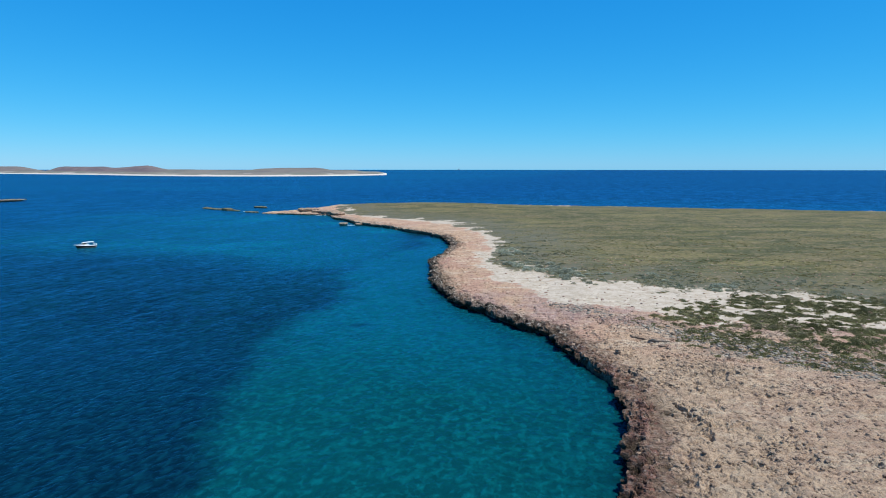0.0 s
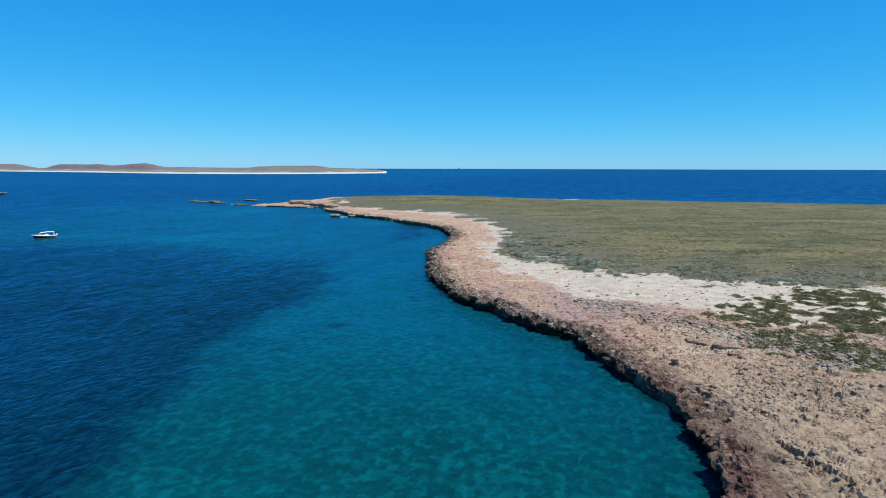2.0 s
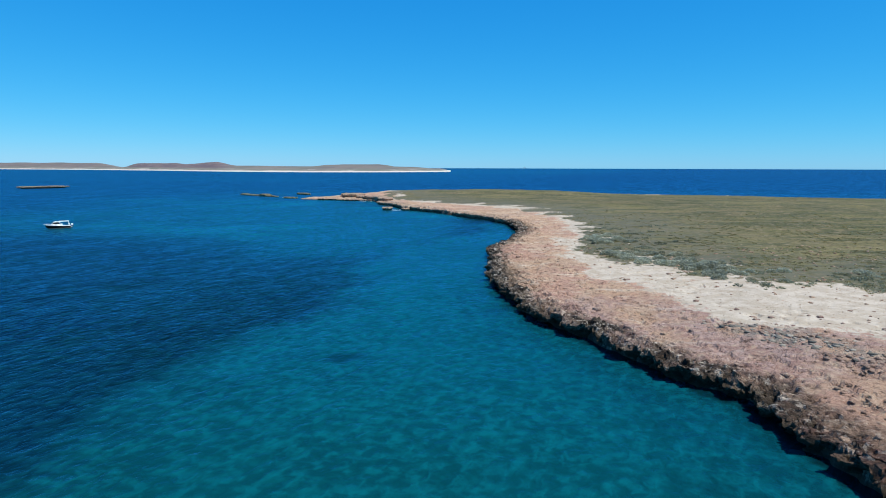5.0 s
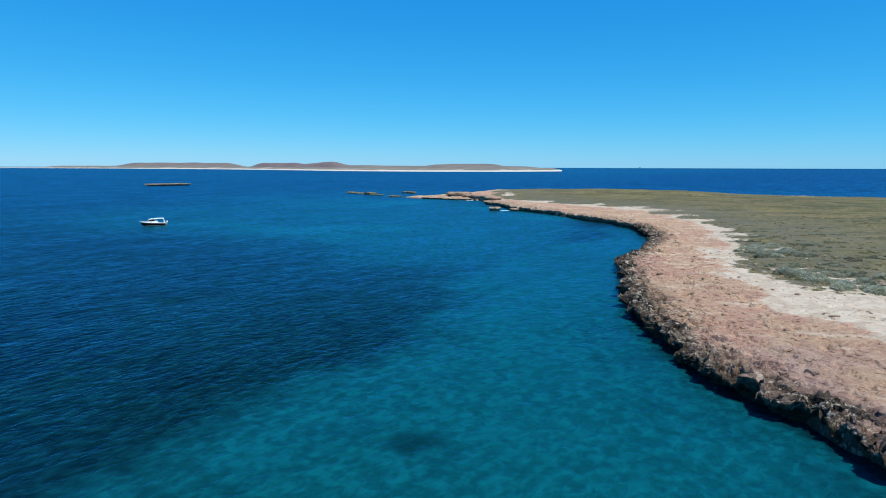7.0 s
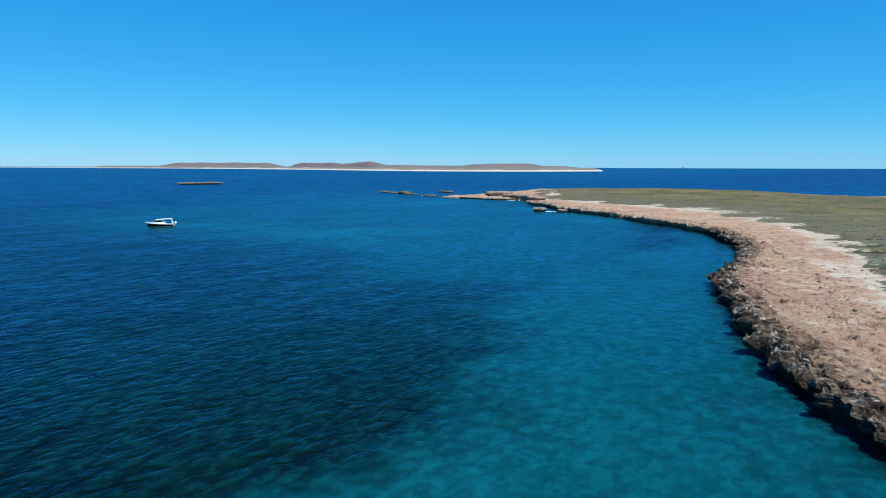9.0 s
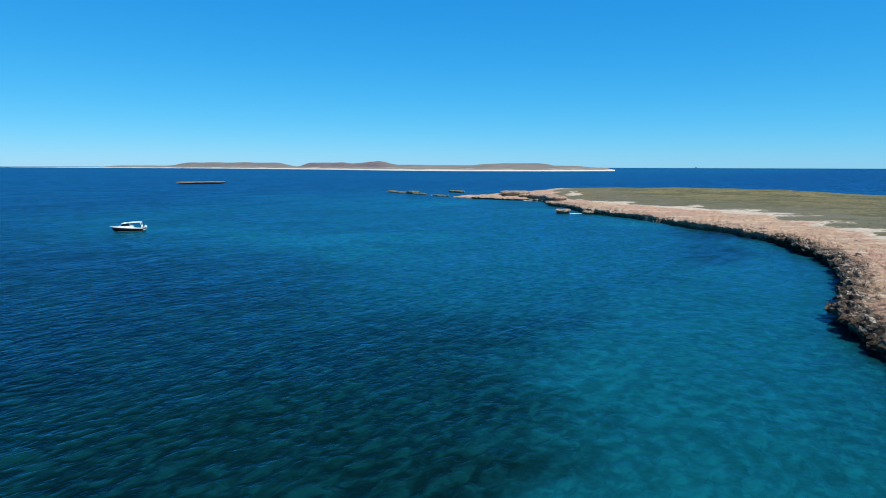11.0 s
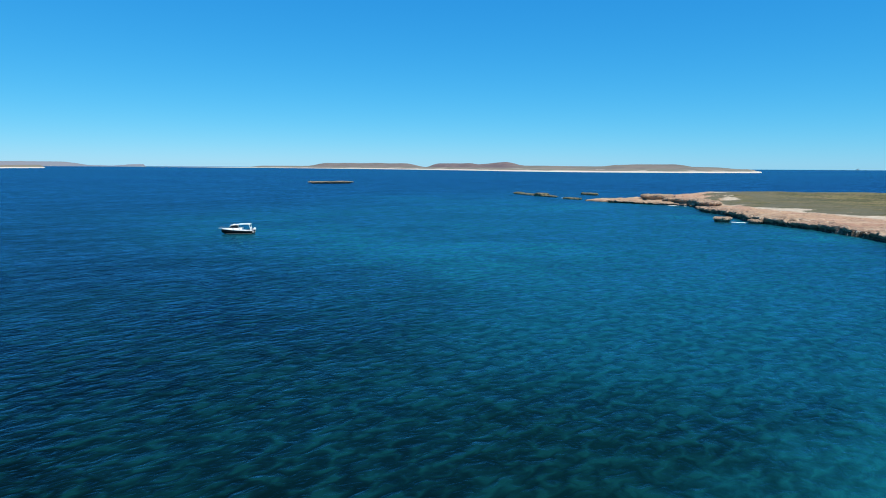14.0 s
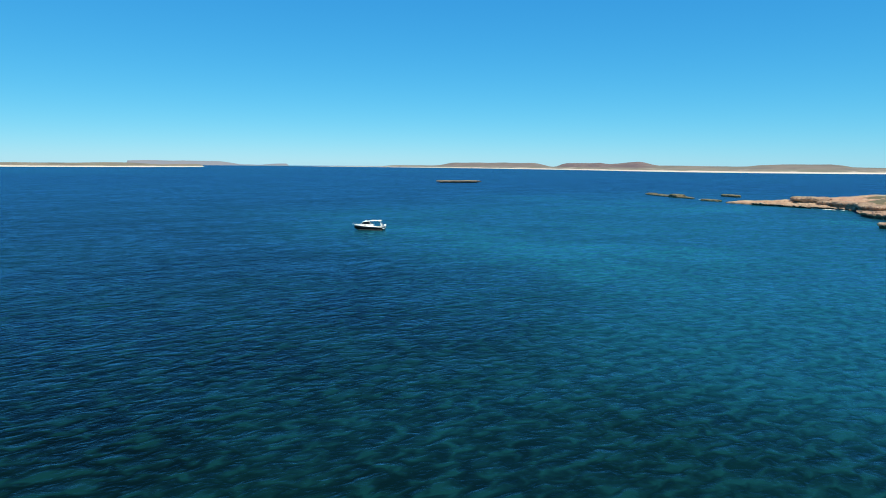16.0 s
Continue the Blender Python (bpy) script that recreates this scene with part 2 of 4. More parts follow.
class Graph:
    """Short words for shader nodes."""

    def __init__(self, name):
        self.mat, self.n, self.l = material(name)
        self.pos = self.n.new("ShaderNodeNewGeometry").outputs["Position"]

    def link(self, value, socket):
        if hasattr(value, "is_output"):
            self.l.new(value, socket)
        elif isinstance(value, tuple) and len(value) == 3 and socket.type == "RGBA":
            socket.default_value = (*value, 1)
        else:
            socket.default_value = value

    def noise(self, scale, detail=4.0, rough=0.55, where=None, distortion=0.0):
        t = self.n.new("ShaderNodeTexNoise")
        self.link(where if where is not None else self.pos, t.inputs["Vector"])
        t.inputs["Scale"].default_value, t.inputs["Detail"].default_value = scale, detail
        t.inputs["Roughness"].default_value, t.inputs["Distortion"].default_value = rough, distortion
        return t.outputs["Fac"]

    def voronoi(self, scale, feature="F1", where=None, out="Distance"):
        t = self.n.new("ShaderNodeTexVoronoi")
        t.feature = feature
        self.link(where if where is not None else self.pos, t.inputs["Vector"])
        t.inputs["Scale"].default_value = scale
        return t.outputs[out]

    def stretch(self, sx, sy, sz, turn=0.0):
        t = self.n.new("ShaderNodeMapping")
        t.vector_type = "TEXTURE"
        self.link(self.pos, t.inputs["Vector"])
        t.inputs["Rotation"].default_value = (0, 0, radians(turn))
        t.inputs["Scale"].default_value = (sx, sy, sz)
        return t.outputs["Vector"]

    def warp(self, scale, amount):
        """The position, pushed about by noise."""
        t = self.n.new("ShaderNodeTexNoise")
        self.link(self.pos, t.inputs["Vector"])
        t.inputs["Scale"].default_value, t.inputs["Detail"].default_value = scale, 4
        m = self.n.new("ShaderNodeVectorMath")
        m.operation = "MULTIPLY_ADD"
        self.l.new(t.outputs["Color"], m.inputs[0])
        m.inputs[1].default_value = (amount, amount, amount)
        self.l.new(self.pos, m.inputs[2])
        return m.outputs[0]

    def attr(self, name):
        t = self.n.new("ShaderNodeAttribute")
        t.attribute_name = name
        return t.outputs["Fac"]

    def ramp(self, value, low, high, to_low=0.0, to_high=1.0, linear=False):
        t = self.n.new("ShaderNodeMapRange")
        t.interpolation_type = "LINEAR" if linear else "SMOOTHSTEP"
        self.link(value, t.inputs["Value"])
        for key, v in (("From Min", low), ("From Max", high), ("To Min", to_low), ("To Max", to_high)):
            t.inputs[key].default_value = v
        return t.outputs["Result"]

    def math(self, kind, a, b=0.0):
        t = self.n.new("ShaderNodeMath")
        t.operation = kind
        self.link(a, t.inputs[0])
        self.link(b, t.inputs[1])
        return t.outputs[0]

    def mix(self, fac, a, b, kind="MIX"):
        t = self.n.new("ShaderNodeMix")
        t.data_type, t.blend_type = "RGBA", kind
        self.link(fac, t.inputs["Factor"])
        self.link(a, t.inputs["A"])
        self.link(b, t.inputs["B"])
        return t.outputs["Result"]

    def bump(self, height, strength, distance, normal=None):
        t = self.n.new("ShaderNodeBump")
        t.inputs["Strength"].default_value, t.inputs["Distance"].default_value = strength, distance
        self.link(height, t.inputs["Height"])
        if normal is not None:
            self.link(normal, t.inputs["Normal"])
        return t.outputs["Normal"]

    def random(self):
        return self.n.new("ShaderNodeObjectInfo").outputs["Random"]

    def island(self):
        return self.n.new("ShaderNodeNewGeometry").outputs["Random Per Island"]

    def principled(self, colour, rough, normal=None, metal=0.0, specular=0.5, **more):
        t = self.n.new("ShaderNodeBsdfPrincipled")
        self.link(colour, t.inputs["Base Color"])
        self.link(rough, t.inputs["Roughness"])
        self.link(metal, t.inputs["Metallic"])
        self.link(specular, t.inputs["Specular IOR Level"])
        if normal is not None:
            self.link(normal, t.inputs["Normal"])
        return t.outputs["BSDF"]

    def out(self, shader):
        o = self.n.new("ShaderNodeOutputMaterial")
        self.l.new(shader, o.inputs["Surface"])
        return self.mat


def plain(name, colour, rough, metal=0.0, vary=0.12, scale=3.0, specular=0.5):
    g = Graph(name)
    n = g.noise(scale, 4)
    c = g.mix(g.ramp(n, 0.3, 0.7, 0, 1), tuple(v * (1 - vary) for v in colour), tuple(min(1, v * (1 + vary)) for v in colour))
    return g.out(g.principled(c, g.ramp(n, 0.2, 0.8, rough * 0.85, min(1, rough * 1.15)), g.bump(g.noise(scale * 12, 3), 0.05, 0.01), metal, specular))


def rock_colours(g, wet, rim):
    """Pink and tan weathered limestone with pale crust and rusty stains; grey and black-pitted at the rim, dark where
    wet; on rocks wet also carries painted shade.
    """
    big = g.noise(0.05, 3)
    fine = g.noise(1.3, 8, 0.75)
    c = g.mix(g.ramp(big, 0.42, 0.58), (0.455, 0.312, 0.215), (0.440, 0.276, 0.207))
    c = g.mix(g.ramp(g.noise(0.33, 5, 0.6), 0.47, 0.60, 0, 0.8), c, (0.50, 0.36, 0.25))
    c = g.mix(g.ramp(g.noise(0.16, 6, 0.66, distortion=0.6), 0.54, 0.63, 0, 0.4), c, (0.30, 0.25, 0.21))
    c = g.mix(g.ramp(g.noise(0.12, 6, 0.66), 0.56, 0.65, 0, 0.5), c, (0.335, 0.185, 0.148))
    c = g.mix(g.ramp(g.noise(0.30, 7, 0.72, g.stretch(2.6, 0.7, 1, 8)), 0.53, 0.62, 0, 0.85), c, (0.60, 0.50, 0.39))
    split = g.n.new("ShaderNodeSeparateXYZ")
    g.l.new(g.pos, split.inputs[0])
    south = g.ramp(g.math("ADD", split.outputs["Y"], g.math("MULTIPLY", g.noise(0.08, 4), 24.0)), 118, 84)
    c = g.mix(g.math("MULTIPLY", south, 0.6), c, g.mix(g.ramp(g.noise(0.6, 6, 0.7), 0.42, 0.58), (0.315, 0.256, 0.183), (0.465, 0.380, 0.275)))
    mauve = g.math("MULTIPLY", g.ramp(split.outputs["Y"], 95, 104), g.ramp(split.outputs["Y"], 128, 116))
    c = g.mix(g.math("MULTIPLY", mauve, g.ramp(g.noise(0.10, 5, 0.6), 0.38, 0.56, 0.1, 0.75)), c, g.mix(g.ramp(g.noise(0.7, 6, 0.7), 0.4, 0.6), (0.285, 0.180, 0.165), (0.430, 0.320, 0.300)))
    grey = g.mix(g.ramp(g.noise(0.9, 6, 0.7), 0.42, 0.6), (0.026, 0.022, 0.018), (0.135, 0.115, 0.090))
    grey = g.mix(g.math("MULTIPLY", south, 0.75), grey, g.mix(g.ramp(g.noise(1.1, 6, 0.7), 0.42, 0.58), (0.075, 0.036, 0.030), (0.285, 0.140, 0.108)))
    crust = g.math("MULTIPLY", g.ramp(g.noise(1.3, 7, 0.75), 0.53, 0.60, 0, 0.95), g.ramp(south, 0, 1, 1.0, 0.35))
    grey = g.mix(crust, grey, g.mix(south, (0.58, 0.53, 0.45), (0.30, 0.29, 0.29)))
    c = g.mix(g.math("MULTIPLY", rim, g.ramp(g.noise(0.24, 5, 0.65), 0.36, 0.56, 0.55, 1.0)), c, grey)
    c = g.mix(g.ramp(fine, 0.37, 0.44, 0.85, 0), c, (0.085, 0.055, 0.040))
    c = g.mix(g.math("MULTIPLY", g.ramp(fine, 0.52, 0.62, 0, 0.6), g.math("SUBTRACT", 1.0, g.math("MULTIPLY", rim, 0.75))), c, (0.53, 0.42, 0.305))
    c = g.mix(wet, c, (0.045, 0.038, 0.026))
    stones = g.math("ADD", g.voronoi(1.6, where=g.warp(1.5, 0.5)), g.math("MULTIPLY", g.voronoi(3.6, where=g.warp(3.0, 0.3)), 0.5))
    relief = g.math("ADD", g.noise(0.9, 8, 0.75), g.math("MULTIPLY", stones, -0.32))
    return c, fine, relief


def ground_material():
    g = Graph("island_ground")
    wet, sandy, scrub, saltbush, rubble, rim = (g.attr(k) for k in ("wet", "sand", "scrub", "saltbush", "rubble", "rim"))
    c, fine, relief = rock_colours(g, wet, rim)
    grit = g.math("MULTIPLY", g.math("SUBTRACT", g.noise(1.1, 6, 0.7), 0.5), 2.6)
    c = g.mix(g.math("MULTIPLY", rubble, g.ramp(g.noise(0.8, 5, 0.7), 0.42, 0.56)), c, (0.20, 0.195, 0.17))
    sand_mask = g.ramp(g.math("ADD", sandy, grit), 0.35, 0.65)
    sand = g.mix(g.ramp(g.noise(0.5, 5), 0.4, 0.6), (0.43, 0.38, 0.305), (0.52, 0.475, 0.40))
    sand = g.mix(g.ramp(g.noise(1.6, 6, 0.75), 0.55, 0.64, 0, 0.7), sand, (0.27, 0.20, 0.14))
    c = g.mix(sand_mask, c, sand)
    green = g.mix(g.ramp(g.noise(0.03, 4), 0.42, 0.58), (0.124, 0.122, 0.048), (0.160, 0.142, 0.070))
    green = g.mix(g.ramp(g.noise(0.014, 5, 0.6, g.stretch(2.0, 0.8, 1, 8)), 0.45, 0.58, 0, 0.75), green, (0.205, 0.185, 0.082))
    green = g.mix(g.ramp(g.noise(0.10, 6, 0.68, g.stretch(2.2, 0.8, 1, 10)), 0.45, 0.56), green, (0.078, 0.088, 0.040))
    green = g.mix(g.ramp(g.noise(0.22, 6, 0.66, g.stretch(1.8, 0.8, 1, -5)), 0.53, 0.62, 0, 0.8), green, (0.205, 0.168, 0.092))
    green = g.mix(g.ramp(g.noise(0.9, 6, 0.75), 0.50, 0.58, 0, 0.8), green, (0.048, 0.054, 0.028))
    green = g.mix(g.ramp(g.noise(0.6, 6, 0.72), 0.55, 0.62, 0, 0.65), green, (0.27, 0.225, 0.155))
    green = g.mix(g.math("MULTIPLY", g.attr("edge"), g.ramp(g.noise(0.13, 5, 0.65), 0.38, 0.56, 0.2, 0.9)), green, (0.122, 0.126, 0.092))
    c = g.mix(g.ramp(g.math("ADD", scrub, grit), 0.35, 0.65), c, green)
    bush = g.mix(g.ramp(g.noise(0.7, 5, 0.7), 0.42, 0.58), (0.088, 0.095, 0.038), (0.150, 0.140, 0.080))
    c = g.mix(g.ramp(g.math("ADD", saltbush, grit), 0.35, 0.65), c, bush)
    bare = g.math("SUBTRACT", 1.0, g.math("MAXIMUM", g.math("MAXIMUM", sandy, scrub), saltbush))
    n = g.bump(g.math("MULTIPLY", relief, g.ramp(bare, 0, 1, 0.25, 1.0)), 1.0, 0.50)
    return g.out(g.principled(c, g.ramp(wet, 0, 1, 0.92, 0.6), n, specular=0.2))


def rock_material(name, rim_share, dark_below=0.75):
    g = Graph(name)
    rim_share = g.attr("rim") if rim_share is None else rim_share
    height = g.n.new("ShaderNodeSeparateXYZ")
    g.l.new(g.pos, height.inputs[0])
    low = g.math("ADD", height.outputs["Z"], g.math("MULTIPLY", g.math("SUBTRACT", g.noise(0.9, 4), 0.5), 0.9))
    # low rock dark: wet algae, plus shade of faces and pits in colour
    c, fine, relief = rock_colours(g, g.ramp(low, dark_below, dark_below * 0.4, 0, 0.94), rim_share)
    c = g.mix(g.ramp(g.random(), 0, 1, 0, 0.3), c, (0.27, 0.225, 0.185))
    return g.out(g.principled(c, 0.9, g.bump(relief, 1.0, 0.50), specular=0.2))


SPOT = (-32.8, 99.7)     # a clump of dark weed on the pale sand


def water_material():
    g = Graph("sea_water")
    shoal, bar, bank = g.attr("shoal"), g.attr("bar"), g.attr("bank")
    ragged = g.math("MULTIPLY", g.math("SUBTRACT", g.noise(0.06, 7, 0.66), 0.5), 1.5)
    shallow = g.ramp(g.math("ADD", shoal, g.math("MULTIPLY", ragged, g.ramp(shoal, 0.0, 0.35))), 0.22, 0.88)
    streak = g.ramp(g.math("ADD", bar, g.math("MULTIPLY", ragged, 0.5)), 0.2, 1.1)
    far = g.attr("range")
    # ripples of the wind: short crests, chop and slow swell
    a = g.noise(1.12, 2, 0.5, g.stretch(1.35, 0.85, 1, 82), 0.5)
    b = g.noise(2.0, 3, 0.6, g.stretch(1.3, 0.9, 1, 66), 0.6)
    m = g.noise(0.30, 3, 0.6, g.stretch(1.35, 0.85, 1, 100), 0.6)
    c = g.noise(0.11, 3, 0.55, g.stretch(1.5, 0.85, 1, 95), 0.5)
    deep = g.mix(g.ramp(g.noise(0.028, 6, 0.65), 0.42, 0.60), (0.0008, 0.0062, 0.0105), (0.0010, 0.0170, 0.0200))
    # crest light put into the colour where the ripple noise runs high
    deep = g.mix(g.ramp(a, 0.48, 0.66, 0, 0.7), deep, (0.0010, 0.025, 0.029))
    deep = g.mix(g.ramp(g.attr("south"), 0, 1, 0, 0.65), deep, (0.0012, 0.030, 0.064))
    # grazing sky reflection partly put into the body colour, bluer with distance
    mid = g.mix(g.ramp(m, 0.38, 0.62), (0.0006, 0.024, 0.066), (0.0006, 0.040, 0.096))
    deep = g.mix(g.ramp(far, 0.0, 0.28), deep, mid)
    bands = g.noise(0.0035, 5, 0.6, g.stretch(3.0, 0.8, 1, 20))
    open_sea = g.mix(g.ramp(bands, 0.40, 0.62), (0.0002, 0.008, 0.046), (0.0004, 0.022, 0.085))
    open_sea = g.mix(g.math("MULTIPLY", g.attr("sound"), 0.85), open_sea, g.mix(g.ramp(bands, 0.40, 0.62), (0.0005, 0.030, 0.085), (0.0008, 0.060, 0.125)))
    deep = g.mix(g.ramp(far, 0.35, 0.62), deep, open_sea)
    lagoon = g.math("MULTIPLY", g.attr("bay"), g.ramp(g.noise(0.035, 5, 0.6), 0.35, 0.62, 0.4, 0.95))
    deep = g.mix(lagoon, deep, g.mix(g.ramp(m, 0.36, 0.64), (0.0012, 0.110, 0.158), (0.0014, 0.150, 0.200)))
    deep = g.mix(g.math("MULTIPLY", streak, 0.8), deep, (0.001, 0.064, 0.098))
    # ripple shading put into the colour: dim troughs, then bright crests
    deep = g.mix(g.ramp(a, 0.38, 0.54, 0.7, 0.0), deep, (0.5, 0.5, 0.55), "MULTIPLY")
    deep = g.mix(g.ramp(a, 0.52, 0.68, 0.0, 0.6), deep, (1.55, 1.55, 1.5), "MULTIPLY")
    # pale sand under clear water, with cobbles, weed and rock showing dark through it
    place = g.n.new("ShaderNodeSeparateXYZ")
    g.l.new(g.pos, place.inputs[0])
    weedy = g.ramp(place.outputs["Y"], 104, 62)
    cobbles = g.math("ADD", g.noise(1.05, 4, 0.6, g.warp(0.5, 1.2)), g.math("MULTIPLY", g.math("SUBTRACT", g.noise(0.22, 4, 0.6), 0.5), 0.35))
    mottle = g.ramp(g.math("SUBTRACT", cobbles, g.math("MULTIPLY", weedy, 0.05)), 0.36, 0.62)
    pale = g.mix(mottle, g.mix(weedy, (0.0012, 0.070, 0.108), (0.0014, 0.046, 0.060)), g.mix(weedy, (0.0018, 0.116, 0.168), (0.0020, 0.108, 0.130)))
    pale = g.mix(g.ramp(g.noise(0.05, 4, 0.6), 0.40, 0.60, 0, 0.3), pale, (0.0012, 0.086, 0.128))
    # over sand too, trough shade and crest light are mixed into the colour
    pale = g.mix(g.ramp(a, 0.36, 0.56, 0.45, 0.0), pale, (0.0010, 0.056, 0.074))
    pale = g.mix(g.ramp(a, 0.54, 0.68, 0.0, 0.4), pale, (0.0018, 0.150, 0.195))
    rocky = g.math("MULTIPLY", bank, g.ramp(g.noise(0.22, 6, 0.68, distortion=0.5), 0.50, 0.60, 0.0, 0.85))
    pale = g.mix(rocky, pale, (0.0010, 0.040, 0.062))
    spot = g.n.new("ShaderNodeVectorMath")
    spot.operation = "DISTANCE"
    g.link(g.warp(0.5, 2.2), spot.inputs[0])
    spot.inputs[1].default_value = (SPOT[0] + 1.1, SPOT[1] + 1.1, 1.1)
    pale = g.mix(g.ramp(spot.outputs["Value"], 2.3, 0.9, 0, 0.9), pale, (0.0010, 0.034, 0.052))
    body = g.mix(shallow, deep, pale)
    # body colour darkened in a ragged band along the rock's foot
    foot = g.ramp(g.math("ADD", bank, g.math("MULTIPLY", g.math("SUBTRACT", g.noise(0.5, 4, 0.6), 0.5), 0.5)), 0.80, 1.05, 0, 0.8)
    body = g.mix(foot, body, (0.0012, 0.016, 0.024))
    height = g.math("ADD", g.math("ADD", a, g.math("MULTIPLY", b, 0.32)), g.math("ADD", g.math("MULTIPLY", c, 1.5), g.math("MULTIPLY", m, 0.9)))
    n = g.bump(height, 1.0, 0.15)
    diffuse = g.n.new("ShaderNodeBsdfDiffuse")
    g.link(body, diffuse.inputs["Color"])
    g.link(n, diffuse.inputs["Normal"])
    clear = g.n.new("ShaderNodeBsdfTransparent")
    clear.inputs["Color"].default_value = (0.02, 0.49, 0.60, 1)
    under = g.n.new("ShaderNodeMixShader")
    g.link(g.ramp(g.attr("clear"), 0, 1, 1.0, 0.74), under.inputs[0])
    g.l.new(clear.outputs[0], under.inputs[1])
    g.l.new(diffuse.outputs[0], under.inputs[2])
    gloss = g.n.new("ShaderNodeBsdfGlossy")
    gloss.inputs["Color"].default_value = (0.15, 0.64, 0.93, 1)
    gloss.inputs["Roughness"].default_value = 0.27
    g.link(n, gloss.inputs["Normal"])
    fresnel = g.n.new("ShaderNodeFresnel")
    fresnel.inputs["IOR"].default_value = 1.33
    g.link(n, fresnel.inputs["Normal"])
    top = g.n.new("ShaderNodeMixShader")
    gusts = g.math("MULTIPLY", g.ramp(g.noise(0.07, 6, 0.68, g.stretch(1.8, 0.8, 1, 80)), 0.38, 0.62, 0.86, 1.14),
                   g.ramp(g.noise(0.45, 4, 0.65, g.stretch(1.5, 0.85, 1, 80)), 0.35, 0.65, 0.70, 1.30))
    g.link(g.math("MULTIPLY", g.ramp(fresnel.outputs[0], 0.072, 0.55, 0.003, 0.395, True), gusts), top.inputs[0])
    g.l.new(under.outputs[0], top.inputs[1])
    g.l.new(gloss.outputs[0], top.inputs[2])
    return g.out(top.outputs[0])


def seabed_material():
    g = Graph("sandy_seabed")
    weed = g.attr("weed")
    c = g.mix(g.ramp(g.noise(0.5, 5, 0.6), 0.35, 0.65), (0.50, 0.50, 0.40), (0.64, 0.62, 0.50))
    mask = g.ramp(g.math("ADD", weed, g.math("MULTIPLY", g.math("SUBTRACT", g.noise(0.8, 6, 0.68), 0.5), 2.4)), 0.42, 0.85)
    c = g.mix(mask, c, (0.075, 0.095, 0.06))
    return g.out(g.principled(c, 0.95, g.bump(g.noise(1.5, 5), 0.7, 0.2), specular=0.1))


GROUND = ground_material()
ROCK = rock_material("weathered_limestone", 0.25)
RIM = rock_material("pitted_rim_limestone", None, 1.6)
SPIT = rock_material("smooth_spit_limestone", 0.12, 0.7)
LEDGE = rock_material("ledge_limestone", 0.3)
ISLET_ROCK = rock_material("grey_islet_limestone", 1.0, 1.3)


def reef_material():
    g = Graph("weedy_reef")
    c = g.mix(g.ramp(g.noise(0.45, 6, 0.7), 0.40, 0.60), (0.10, 0.095, 0.052), (0.20, 0.175, 0.105))
    c = g.mix(g.ramp(g.noise(0.9, 6, 0.7), 0.52, 0.62, 0, 0.8), c, (0.36, 0.29, 0.20))
    return g.out(g.principled(c, g.ramp(g.noise(0.8, 4), 0.3, 0.7, 0.45, 0.8), g.bump(g.noise(1.2, 7, 0.7), 1.0, 0.4), specular=0.3))


REEF = reef_material()
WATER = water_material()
SEABED = seabed_material()


# ---------------------------------------------------------------- meshes
def grid_axis(pieces):
    """Coordinates from (start, end, spacing) pieces that follow each other."""
    out = [np.arange(a, b, s) for a, b, s in pieces]
    return np.concatenate(out + [[pieces[-1][1]]])


def grid_mesh(name, xs, ys, z_of, keep, mat, attributes=(), smooth=True):
    """A sheet over the grid xs by ys. keep: which vertices to keep faces round; attributes: name and values."""
    x, y = np.meshgrid(xs, ys, indexing="ij")
    nx, ny = x.shape
    index = np.arange(nx * ny).reshape(nx, ny)
    quads = np.stack([index[:-1, :-1], index[1:, :-1], index[1:, 1:], index[:-1, 1:]], -1).reshape(-1, 4)
    quads = quads[keep.ravel()[quads].any(1)]
    used, inverse = np.unique(quads, return_inverse=True)
    quads = inverse.reshape(-1, 4)
    co = np.stack([x.ravel(), y.ravel(), z_of.ravel()], -1)[used]
    me = bpy.data.meshes.new(name)
    me.vertices.add(len(co))
    me.vertices.foreach_set("co", co.astype(np.float32).ravel())
    me.loops.add(len(quads) * 4)
    me.loops.foreach_set("vertex_index", quads.astype(np.int32).ravel())
    me.polygons.add(len(quads))
    me.polygons.foreach_set("loop_start", np.arange(0, len(quads) * 4, 4, dtype=np.int32))
    me.polygons.foreach_set("use_smooth", np.full(len(quads), smooth))
    me.update(calc_edges=True)
    for key, values in attributes:
        layer = me.attributes.new(key, "FLOAT", "POINT")
        layer.data.foreach_set("value", values.ravel()[used].astype(np.float32))
    me.materials.append(mat)
    return new(name, me)


def part(name, bm, mat, parent=None, label="", smooth=False):
    """One mesh object from a bmesh, under a thing or a part."""
    me = bpy.data.meshes.new(name)
    bm.to_mesh(me)
    bm.free()
    for p in me.polygons:
        p.use_smooth = smooth
    me.materials.append(mat)
    ob = new(name, me)
    ob.parent = parent
    return tagged(ob, label)


# ---------------------------------------------------------------- island ground
xs = grid_axis([(-180, -60, 0.8), (-60, -40, 0.5), (-40, 22, 0.16), (22, 36, 0.3), (36, 60, 0.5), (60, 120, 1.2), (120, 330, 3.0)])
ys = grid_axis([(-100, -30, 2.0), (-30, 30, 0.8), (30, 46, 0.4), (46, 150, 0.16), (150, 175, 0.25), (175, 215, 0.35), (215, 300, 0.6), (300, 430, 1.0)])
gx, gy = np.meshgrid(xs, ys, indexing="ij")
shore = shore_distance(gx, gy)
height = ground_height(gx, gy, shore)
sandy, scrubby, salty = zones(gx, gy)
